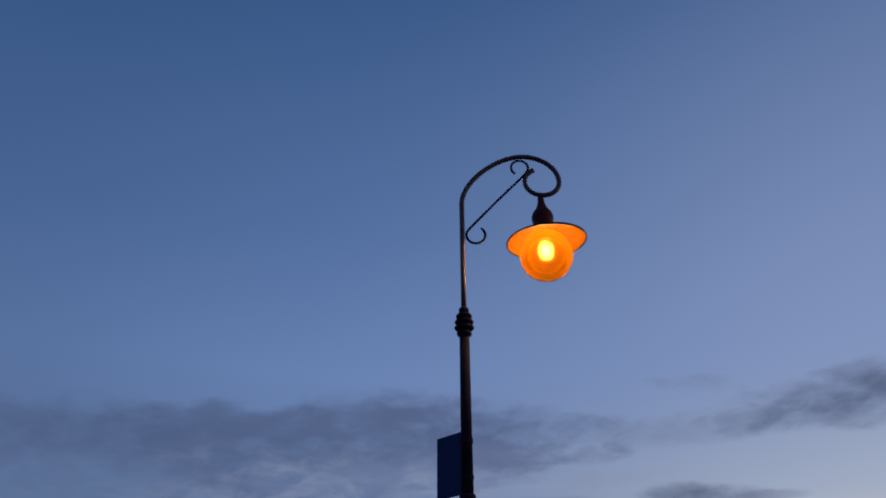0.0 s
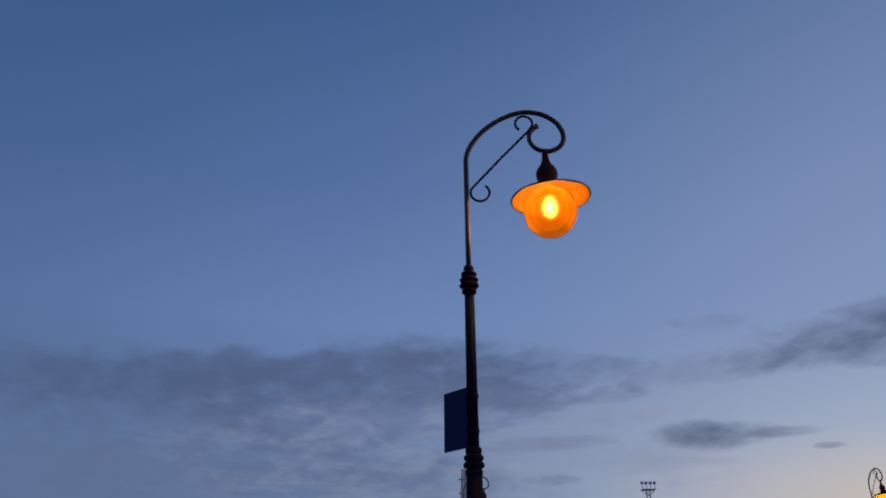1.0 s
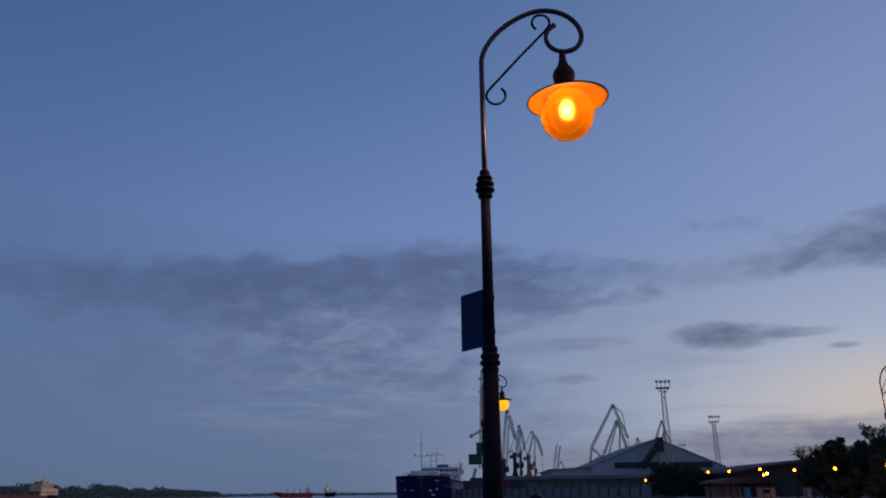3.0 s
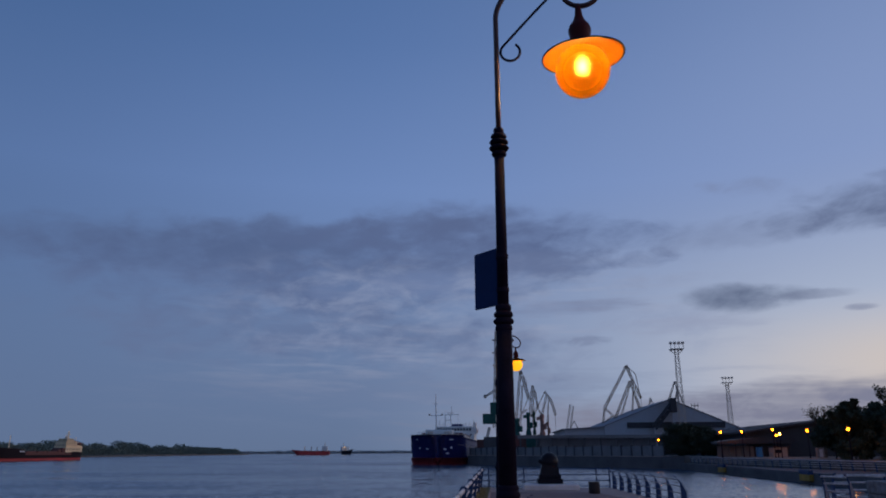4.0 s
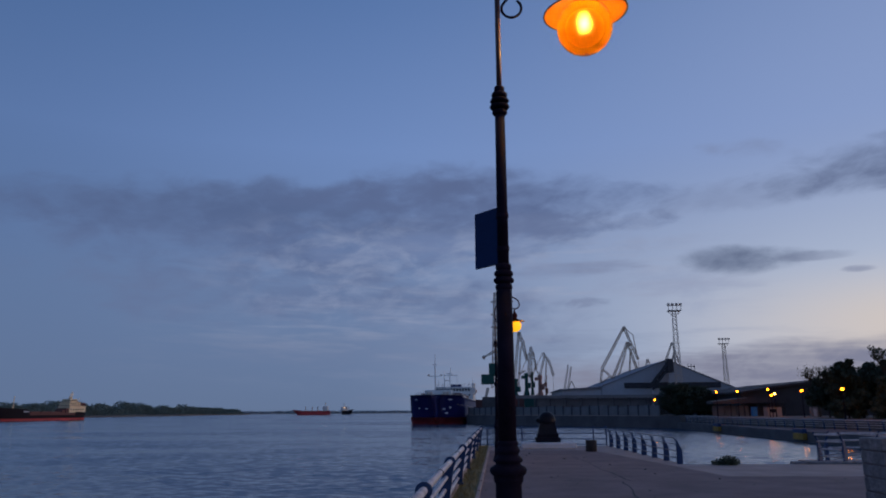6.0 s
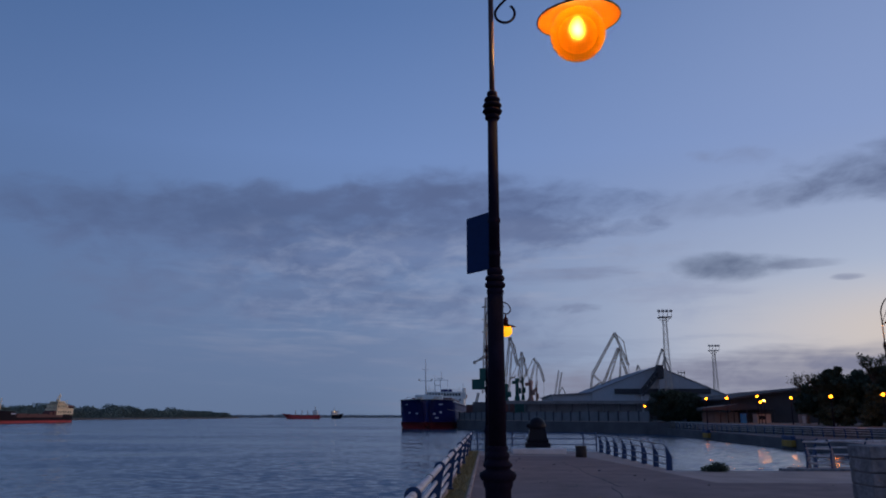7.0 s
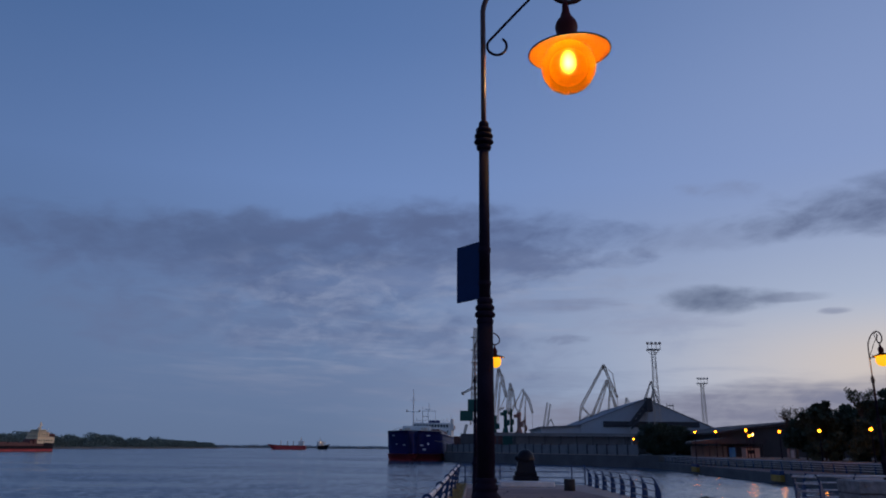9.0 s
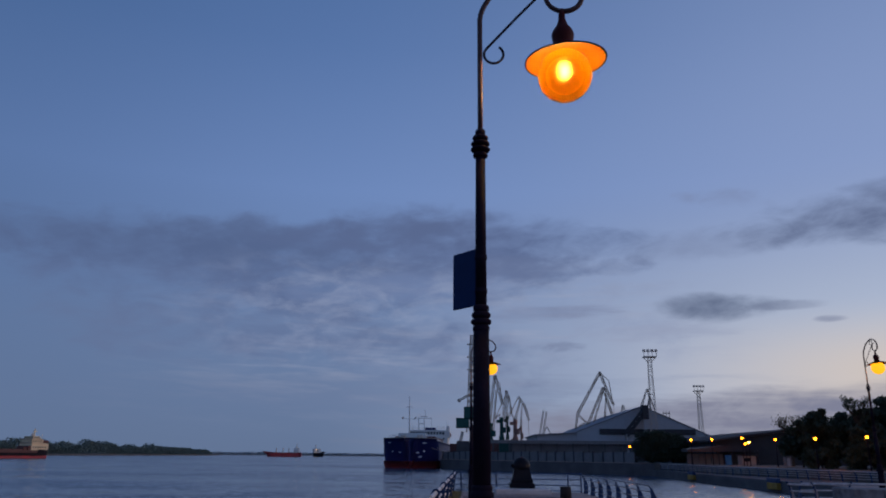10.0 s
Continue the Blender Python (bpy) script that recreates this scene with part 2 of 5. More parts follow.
black_iron = surface("black_iron_paint", (0.016, 0.012, 0.022), 0.62, 0.0, 6, 0.4, 0.25, 90, spec=0.03)
black_iron.node_tree.nodes["Principled BSDF"].inputs["Specular Tint"].default_value = (1.0, 0.75, 0.95, 1)
# black iron again, with the globe's warm light on the stem painted in as brown
arm_lamplit_paint = surface("lamp_warmed_black_arm_paint", (0.085, 0.036, 0.032), 0.45, 0.0, 8, 0.35, 0.2, 90, spec=0.3)
rail_blue = surface("blue_rail_paint", (0.012, 0.04, 0.12), 0.5, 0.0, 5, 0.3, 0.2, 70)
rail_grey = surface("worn_grey_rail_paint", (0.3, 0.29, 0.31), 0.5, 0.0, 7, 0.25, 0.2, 80)
rail_white = surface("worn_white_rail_paint", (0.72, 0.66, 0.66), 0.4, 0.0, 7, 0.25, 0.2, 80, stain=(0.3, 0.24, 0.22))
sign_back = surface("dark_blue_board", (0.006, 0.028, 0.1), 0.55, 0.0, 5, 0.25, 0.1, 60, spec=0.12)
asphalt = surface("brown_asphalt", (0.25, 0.168, 0.155), 0.9, 0.0, 0.9, 0.32, 0.6, 38, spec=0.2)
concrete = surface("grey_concrete", (0.41, 0.295, 0.255), 0.85, 0.0, 0.8, 0.3, 0.4, 30)
quay_stone = surface("dark_quay_concrete", (0.12, 0.107, 0.108), 0.85, 0.0, 0.25, 0.4, 0.5, 6, bump_dist=0.1)
panel_concrete = surface("fence_panel_concrete", (0.2, 0.187, 0.186), 0.85, 0.0, 0.3, 0.3, 0.3, 5)
stone = surface("rough_grey_stone", (0.18, 0.175, 0.19), 0.85, 0.0, 5, 0.5, 1.0, 11, bump_dist=0.06)
dark_granite = surface("dark_granite", (0.011, 0.01, 0.016), 0.36, 0.0, 4, 0.3, 0.2, 60, spec=0.1)
plinth_stone = surface("pale_plinth_stone", (0.68, 0.6, 0.58), 0.8, 0.0, 2, 0.2, 0.3, 30)
rust_brown = surface("rusted_bin_steel", (0.022, 0.016, 0.016), 0.75, 0.0, 6, 0.4, 0.3, 60)
soil = surface("bank_soil", (0.165, 0.138, 0.118), 0.95, 0.0, 0.4, 0.35, 0.6, 12, bump_dist=0.05)
grass_ground = surface("grass_strip_soil", (0.14, 0.125, 0.06), 0.95, 0.0, 3, 0.4, 0.6, 40, bump_dist=0.03)
hull_blue = surface("navy_hull_paint", (0.012, 0.018, 0.115), 0.5, 0.0, 0.12, 0.3, 0.1, 2)
hull_red = surface("red_hull_paint", (0.5, 0.055, 0.055), 0.55, 0.0, 0.15, 0.35, 0.1, 2)
hull_black = surface("black_hull_paint", (0.022, 0.016, 0.02), 0.75, 0.0, 0.1, 0.3, 0.1, 2, spec=0.12)
deck_brown = surface("brown_hatch_paint", (0.16, 0.06, 0.05), 0.6, 0.0, 0.1, 0.3, 0.1, 2)
ship_white = surface("ship_white_paint", (0.72, 0.7, 0.66), 0.5, 0.0, 0.2, 0.12, 0.1, 3)
ship_cream = surface("ship_cream_paint", (0.95, 0.7, 0.43), 0.6, 0.0, 0.2, 0.12, 0.1, 3)
dark_glass = surface("dark_window_glass", (0.02, 0.025, 0.03), 0.12, 0.0, 1, 0.2, 0.0, 5)
crane_grey = surface("grey_crane_steel", (0.56, 0.46, 0.37), 0.75, 0.0, 0.3, 0.3, 0.1, 4)
crane_rust = surface("rusty_crane_steel", (0.36, 0.18, 0.14), 0.75, 0.0, 0.3, 0.3, 0.1, 4)
crane_green = surface("green_crane_paint", (0.012, 0.085, 0.07), 0.6, 0.0, 0.3, 0.25, 0.1, 4)
crane_dark = surface("weathered_brown_crane_steel", (0.24, 0.175, 0.13), 0.8, 0.0, 0.3, 0.35, 0.1, 4)
shed_wall = surface("pale_metal_shed_cladding", (0.43, 0.43, 0.45), 0.55, 0.0, 0.12, 0.15, 0.15, 2, bump_dist=0.05)
shed_roof = surface("dark_shed_roof", (0.05, 0.042, 0.045), 0.9, 0.0, 0.1, 0.3, 0.2, 2, bump_dist=0.05)
shed_sheet = surface("weathered_shed_roof_sheet", (0.24, 0.23, 0.25), 0.7, 0.0, 0.1, 0.2, 0.2, 2, bump_dist=0.05)
shed_band = surface("dark_window_band", (0.03, 0.03, 0.038), 0.4, 0.0, 0.2, 0.25, 0.1, 2)
brick_red = surface("red_container_paint", (0.2, 0.05, 0.04), 0.6, 0.0, 0.3, 0.3, 0.1, 3)
kiosk_blue = surface("blue_kiosk_plastic", (0.03, 0.2, 0.42), 0.5, 0.0, 0.6, 0.2, 0.1, 6)
yellow_paint = surface("yellow_fender_paint", (0.4, 0.22, 0.04), 0.7, 0.0, 0.6, 0.3, 0.1, 6)
kiosk_wall = surface("pinkish_kiosk_wall", (0.3, 0.25, 0.22), 0.7, 0.0, 0.5, 0.2, 0.1, 5)
bark = surface("dark_bark", (0.05, 0.042, 0.035), 0.9, 0.0, 2, 0.4, 0.7, 20, bump_dist=0.05)
leaf_dark = leaf_material("dark_leaves", (0.035, 0.05, 0.025))
# distance haze is mixed into these two leaf colours, palest on the horizon
leaf_far_haze = leaf_material("haze_tinted_wood_leaves", (0.16, 0.21, 0.18))
leaf_haze = leaf_material("haze_tinted_horizon_leaves", (0.38, 0.42, 0.44))
leaf_grass = leaf_material("grass_blades", (0.22, 0.17, 0.07))
paint_white_mark = surface("white_marking_paint", (0.55, 0.55, 0.62), 0.6, 0.0, 0.3, 0.15, 0.0, 3)

globe_glow = bpy.data.materials.new("amber_frosted_globe")
globe_glow.use_nodes = True
nt = globe_glow.node_tree
nt.nodes.clear()
diffusing, clear = nt.nodes.new("ShaderNodeBsdfTranslucent"), nt.nodes.new("ShaderNodeBsdfRefraction")
diffusing.inputs["Color"].default_value = (0.072, 0.0185, 0.00025, 1)
clear.inputs["Color"].default_value = (0.75, 0.27, 0.06, 1)
clear.inputs["Roughness"].default_value, clear.inputs["IOR"].default_value = 0.72, 1.4
frost = nt.nodes.new("ShaderNodeMixShader")
grime = nt.nodes.new("ShaderNodeTexNoise")
grime.inputs["Scale"].default_value, grime.inputs["Detail"].default_value = 9.0, 5
dusty = nt.nodes.new("ShaderNodeMapRange")
dusty.inputs["To Min"].default_value, dusty.inputs["To Max"].default_value = 0.12, 0.34
nt.links.new(grime.outputs["Fac"], dusty.inputs["Value"])
nt.links.new(dusty.outputs["Result"], frost.inputs[0])
nt.links.new(diffusing.outputs[0], frost.inputs[1])
nt.links.new(clear.outputs[0], frost.inputs[2])
nt.links.new(frost.outputs[0], nt.nodes.new("ShaderNodeOutputMaterial").inputs["Surface"])
bulb_glow = glow("lit_bulb", (1.0, 0.66, 0.2), 560.0)
globe_bright = glow("bright_amber_globe", (1.0, 0.46, 0.012), 1.25)
bulb_dim = glow("dim_deck_lamp", (1.0, 0.62, 0.3), 1.1)
bulb_far = glow("lit_far_bulb", (1.0, 0.22, 0.006), 20.0)
bulb_white = glow("lit_pale_bulb", (1.0, 0.4, 0.06), 24.0)
shade_enamel = surface("amber_lamp_shade", (0.12, 0.0335, 0.0006), 0.8, 0.0, 5, 0.2, 0.05, 60, spec=0.02)
cap_iron = surface("brown_lamp_cap", (0.075, 0.009, 0.008), 0.5, 0.0, 6, 0.3, 0.2, 70, spec=0.12)

# water: one material for river and basin, its facets tilted by two sizes of wave
water_mat = bpy.data.materials.new("river_water")
water_mat.use_nodes = True
nt = water_mat.node_tree
b = nt.nodes["Principled BSDF"]
b.inputs["Base Color"].default_value = (0.045, 0.08, 0.125, 1)
b.inputs["Roughness"].default_value = 0.13
b.inputs["IOR"].default_value = 1.33
tc = nt.nodes.new("ShaderNodeTexCoord")


def vmath(op, a, b_):
    n = nt.nodes.new("ShaderNodeVectorMath")
    n.operation = op
    for i, v in enumerate((a, b_)):
        if isinstance(v, tuple):
            n.inputs[i].default_value = v
        elif v is not None:
            nt.links.new(v, n.inputs[i])
    return n.outputs[0]


def wave_noise(scale, stretch, detail):
    m = nt.nodes.new("ShaderNodeMapping")
    m.inputs["Scale"].default_value = (stretch, 1.0, 1.0)
    nt.links.new(tc.outputs["Object"], m.inputs["Vector"])
    n = nt.nodes.new("ShaderNodeTexNoise")
    n.inputs["Scale"].default_value, n.inputs["Detail"].default_value = scale, detail
    nt.links.new(m.outputs["Vector"], n.inputs["Vector"])
    return n


ripple = vmath("MULTIPLY", vmath("SUBTRACT", wave_noise(2.0, 0.6, 4).outputs["Color"], (0.5, 0.575, 0.5)), (0.48, 0.82, 0.0))
swell = vmath("MULTIPLY", vmath("SUBTRACT", wave_noise(0.1, 0.35, 3).outputs["Color"], (0.5, 0.5, 0.5)), (0.12, 0.34, 0.0))
gust = nt.nodes.new("ShaderNodeMapRange")
gust.inputs["From Min"].default_value, gust.inputs["From Max"].default_value = 0.36, 0.64
gust.inputs["To Min"].default_value, gust.inputs["To Max"].default_value = 0.45, 1.35
nt.links.new(wave_noise(0.03, 0.3, 4).outputs["Fac"], gust.inputs["Value"])
sc = nt.nodes.new("ShaderNodeVectorMath")
sc.operation = "SCALE"
nt.links.new(ripple, sc.inputs[0])
# the basin lies sheltered behind the quay
place = nt.nodes.new("ShaderNodeSeparateXYZ")
nt.links.new(tc.outputs["Object"], place.inputs[0])
shelter = nt.nodes.new("ShaderNodeMapRange")
shelter.inputs["From Min"].default_value, shelter.inputs["From Max"].default_value = -1.0, 9.0
shelter.inputs["To Min"].default_value, shelter.inputs["To Max"].default_value = 1.0, 0.72
nt.links.new(place.outputs[0], shelter.inputs["Value"])
calm = nt.nodes.new("ShaderNodeMath")
calm.operation = "MULTIPLY"
nt.links.new(gust.outputs["Result"], calm.inputs[0])
nt.links.new(shelter.outputs["Result"], calm.inputs[1])
nt.links.new(calm.outputs[0], sc.inputs["Scale"])
still = nt.nodes.new("ShaderNodeVectorMath")
still.operation = "SCALE"
nt.links.new(swell, still.inputs[0])
lull = nt.nodes.new("ShaderNodeMapRange")
lull.inputs["From Min"].default_value, lull.inputs["From Max"].default_value = -1.0, 9.0
lull.inputs["To Min"].default_value, lull.inputs["To Max"].default_value = 1.0, 0.08
nt.links.new(place.outputs[0], lull.inputs["Value"])
nt.links.new(lull.outputs["Result"], still.inputs["Scale"])
# seen so flat, the near sides of the small waves show most
lean = nt.nodes.new("ShaderNodeMapRange")
lean.inputs["From Min"].default_value, lean.inputs["From Max"].default_value = -1.0, 9.0
lean.inputs["To Min"].default_value, lean.inputs["To Max"].default_value = 0.0, -0.045
nt.links.new(place.outputs[0], lean.inputs["Value"])
upright = nt.nodes.new("ShaderNodeCombineXYZ")
upright.inputs[2].default_value = 1.0
nt.links.new(lean.outputs["Result"], upright.inputs[1])
facet = vmath("NORMALIZE", vmath("ADD", vmath("ADD", sc.outputs[0], still.outputs[0]), upright.outputs[0]), None)
nt.links.new(facet, b.inputs["Normal"])

# ---- ground, water, deck ----
WATER = -2.4
bm = bmesh.new()
bmesh.ops.create_grid(bm, x_segments=1, y_segments=1, size=4800)
water = part("water", bm, water_mat)
water.location = (0, 0, WATER)
tagged(water, "rippled dark blue river water at dusk", "water", kind="structure")


def outline(pts, z0, z1):
    bm = bmesh.new()
    lo, hi = [bm.verts.new((x, y, z0)) for x, y in pts], [bm.verts.new((x, y, z1)) for x, y in pts]
    bm.faces.new(hi)
    bm.faces.new(lo[::-1])
    for i in range(len(pts)):
        j = (i + 1) % len(pts)
        bm.faces.new((lo[i], lo[j], hi[j], hi[i]))
    return bm


DECK = ((-1.05, -30), (60, -30), (60, 27.6), (13.2, 27.6), (13.2, 24.4), (9.3, 24.4), (9.3, 22.5), (5.35, 22.5), (4.75, 33.6), (-1.05, 33.6))
pavement = tagged(part("pavement", outline(DECK, -4, 0), concrete), "grey concrete quay deck with worn edge", "pavement", kind="structure")
walkway = part("walkway", outline(((-0.38, -25), (40, -25), (40, 18.6), (5.4, 18.6), (3.6, 30.0), (-0.4, 30.0)), -0.02, 0.006), asphalt)
tagged(walkway, "brownish worn asphalt walkway on the quay", "walkway", kind="structure")
strip = part("grass_verge", outline(((-0.98, -25), (-0.46, -25), (-0.46, 33.2), (-0.98, 33.2)), -0.02, 0.03), grass_ground)
tagged(strip, "narrow verge of soil and weeds under the rail", "verge", kind="structure")
upstand = part("upstand", slab(-1.05, -0.86, -20, 33.4, -0.05, 0.1, bevel=0.02), concrete)
tagged(upstand, "pale concrete upstand under the railing", "kerb", kind="structure")
kerb = thing("kerb", "pale worn concrete edging along the verge", "kerb", kind="structure")
y = -4.0
while y < 33:
    part("kerb_stone", slab(-0.46, -0.39, y, y + 0.98, -0.05, 0.045 + 0.01 * math.sin(y * 3), bevel=0.01), concrete, kerb)
    y += 1.0

rnd = random.Random(4)
bm = bmesh.new()
for i in range(5200):
    y = 4 + 29 * rnd.random() ** 1.3
    x = rnd.uniform(-0.97, -0.5)
    clump = 0.4 + 0.9 * max(0, noise.noise((x * 3, y * 0.9, 0)) + 0.3)
    h, a = rnd.uniform(0.05, 0.16) * clump, rnd.uniform(0, 6.28)
    w = 0.008
    lean = Vector((rnd.uniform(-1, 1), rnd.uniform(-1, 1), 0)) * h * 0.6
    base = Vector((x, y, 0.025))
    s = Vector((math.cos(a), math.sin(a), 0)) * w
    bm.faces.new([bm.verts.new(p) for p in (base - s, base + s, base + lean + Vector((0, 0, h)))])
weeds = tagged(part("weeds", bm, leaf_grass), "sparse green and dry weeds on the verge", "grass", kind="stuff")


def leafy(bm, centre, size, count, leaf, rnd, flat=1.0):
    """Small leaf blades scattered through an uneven ball."""
    for i in range(count):
        d = Vector((rnd.gauss(0, 1), rnd.gauss(0, 1), rnd.gauss(0, 1))).normalized() * size * rnd.random() ** 0.45
        d.z *= flat
        p = Vector(centre) + d
        a, b_ = Vector((rnd.gauss(0, 1), rnd.gauss(0, 1), rnd.gauss(0, 1))).normalized(), Vector((rnd.gauss(0, 1), rnd.gauss(0, 1), rnd.gauss(0, 1))).normalized()
        s = leaf * rnd.uniform(0.6, 1.4)
        bm.faces.new([bm.verts.new(q) for q in (p - a * s, p + b_ * s * 0.5, p + a * s, p - b_ * s * 0.5)])


bm = bmesh.new()
leafy(bm, (6.55, 22.25, 0.08), 0.3, 700, 0.045, rnd, 0.6)
leafy(bm, (6.25, 22.25, 0.05), 0.2, 250, 0.04, rnd, 0.6)
tagged(part("weed_clump", bm, leaf_dark), "low dark weed clump growing on the deck edge", "plant")

# ---- rails ----
POST = [(0.0, 0.0), (0.012, 0.2), (0.01, 0.4), (-0.025, 0.58), (-0.08, 0.7), (-0.165, 0.79), (-0.215, 0.83), (-0.25, 0.845)]


def rail_post(parent, foot, inward, height=1.0, width=0.2, thick=0.05):
    """A flat curved plate that leans inward at the top."""
    bm = bmesh.new()
    inward = Vector((*inward, 0)).normalized()
    along = Vector((-inward.y, inward.x, 0))
    rows = []
    for i, (o, z) in enumerate(POST):
        w = width * (1.1, 1.05, 1.0, 0.95, 0.95, 0.95, 0.75, 0.3)[i]
        c = Vector(foot) + inward * (-o) + Vector((0, 0, z * height))
        n = inward if i < 3 else (inward * 0.7 + Vector((0, 0, 0.7))).normalized()
        rows.append([bm.verts.new(c + n * sx * w / 2 + along * sy * thick / 2) for sx, sy in ((-1, -1), (1, -1), (1, 1), (-1, 1))])
    for a, b_ in zip(rows, rows[1:]):
        for k in range(4):
            j = (k + 1) % 4
            bm.faces.new((a[k], a[j], b_[j], b_[k]))
    bm.faces.new(rows[0][::-1])
    bm.faces.new(rows[-1])
    return part("post", bm, rail_blue, parent)


def railing(label, feet, inward, bars, radius, top_radius, paint=rail_white, group="quay railings"):
    th = thing("railing", label, "railing", group=group, kind="structure")
    inw = Vector((*inward, 0)).normalized()
    for f in feet:
        rail_post(th, f, inward, width=0.16 if len(feet) > 4 else 0.2)
    for o, z in bars:
        r = top_radius if z > 0.7 else radius
        bm = tube(bmesh.new(), [Vector(f) + inw * (-o) + Vector((0, 0, z)) for f in (feet[0], feet[-1])], r, 10)
        part("bar", bm, paint, th, smooth=True)
    return th


BARS = ((-0.2, 0.8), (-0.075, 0.6), (-0.02, 0.38), (-0.02, 0.17))
river_rail = thing("railing", "blue plate railing posts with worn white tube bars over the river", "railing", group="quay railings", kind="structure")


def plate_post(y):
    """An upright plate whose rounded head wraps the hand tube."""
    bm = bmesh.new()
    rim = [(-0.99, 0.08), (-0.955, 0.3), (-0.9, 0.55)]
    rim += [(-0.77 + 0.088 * math.cos(radians(a)), 0.8 + 0.088 * math.sin(radians(a))) for a in range(195, -50, -20)]
    rim += [(-0.74, 0.55), (-0.775, 0.3), (-0.79, 0.08)]
    front, back = [bm.verts.new((x, y - 0.03, z)) for x, z in rim], [bm.verts.new((x, y + 0.03, z)) for x, z in rim]
    bm.faces.new(front)
    bm.faces.new(back[::-1])
    for i in range(len(rim)):
        j = (i + 1) % len(rim)
        bm.faces.new((front[i], back[i], back[j], front[j]))
    bmesh.ops.recalc_face_normals(bm, faces=bm.faces[:])
    return part("post", bm, rail_blue, river_rail)


for i in range(-3, 7):
    plate_post(7.66 + 4.07 * i)
    part("foot_plate", slab(-1.03, -0.76, 7.66 + 4.07 * i - 0.08, 7.66 + 4.07 * i + 0.08, 0.085, 0.12, bevel=0.006), rail_blue, river_rail)
    part("clamp", tube(bmesh.new(), [(-0.77, 9.7 + 4.07 * i, 0.8), (-0.77, 9.75 + 4.07 * i, 0.8)], 0.05, 12), rust_brown, river_rail)
for x, z, r in ((-0.77, 0.8, 0.043), (-0.83, 0.57, 0.032), (-0.855, 0.38, 0.032), (-0.875, 0.2, 0.032)):
    part("bar", tube(bmesh.new(), [(x, -5, z), (x, 33.3, z)], r, 12), rail_white, river_rail, smooth=True)
right_feet = [(5.24 - 0.05 * 1.42 * i, 22.58 + 1.42 * i, 0.0) for i in range(8)]
railing("blue curved railing posts with thin bars beside the basin", right_feet, (-1, -0.05), ((-0.14, 0.745), (-0.055, 0.56), (-0.015, 0.36), (-0.015, 0.16)), 0.014, 0.017, rail_grey)

end_rail = thing("railing", "dark straight bar railing across the end of the quay", "railing", group="quay railings", kind="structure")
for x in (-0.52, 1.0, 2.5, 4.1, 4.66):
    part("post", tube(bmesh.new(), [(x, 33.25, 0), (x, 33.25, 0.84)], 0.03, 8), rail_blue, end_rail)
for z in (0.79, 0.55, 0.31, 0.08):
    part("bar", tube(bmesh.new(), [(-0.77, 33.25, z), (4.7, 33.25, z)], 0.018, 8), rail_blue, end_rail)

corner_feet = [(9.6, 23.5, 0.0), (10.06, 22.9, 0.0)]
railing("short blue railing return at the basin corner", corner_feet, (-0.76, -0.65), BARS, 0.026, 0.03)
far_feet = [(10.1 + 1.5 * i, 24.2, 0.0) for i in range(4)]
railing("blue railing with pale bars along the basin edge", far_feet, (0, -1), BARS, 0.026, 0.03)
edge_beam = part("edge_beam", slab(8.4, 10.6, 22.5, 22.7, 0.0, 0.07, bevel=0.015), stone)
tagged(edge_beam, "low dark stone kerb beam at the basin edge", "kerb")

# ---- stone parapet beside the walk ----
parapet = thing("stone_parapet", "low wall of rough grey squared stones", "wall", pose(4.36, 9.0, 0), kind="structure")
rs = random.Random(8)
part("core", slab(0.012, 5.97, 0.012, 0.488, 0.0, 1.225), quay_stone, parapet)
z = 0.0
for row in range(8):
    h = (0.17, 0.15, 0.16, 0.145, 0.165, 0.15, 0.155, 0.15)[row]
    x = 0.0
    while x < 5.9:
        w = min(rs.uniform(0.16, 0.38), 6.0 - x)
        o, sag = rs.uniform(0, 0.03), rs.uniform(0, 0.012)
        part("stone_block", slab(x + 0.005, x + w - 0.005, -o * 0.7, 0.5 + o * 0.7, z + 0.005, z + h - 0.004 - sag * 0.5, pose(0, 0, 0, 0, rs.uniform(-0.3, 0.3), 0), bevel=0.012), stone, parapet)
        x += w
    z += h

# ---- street lamp ----


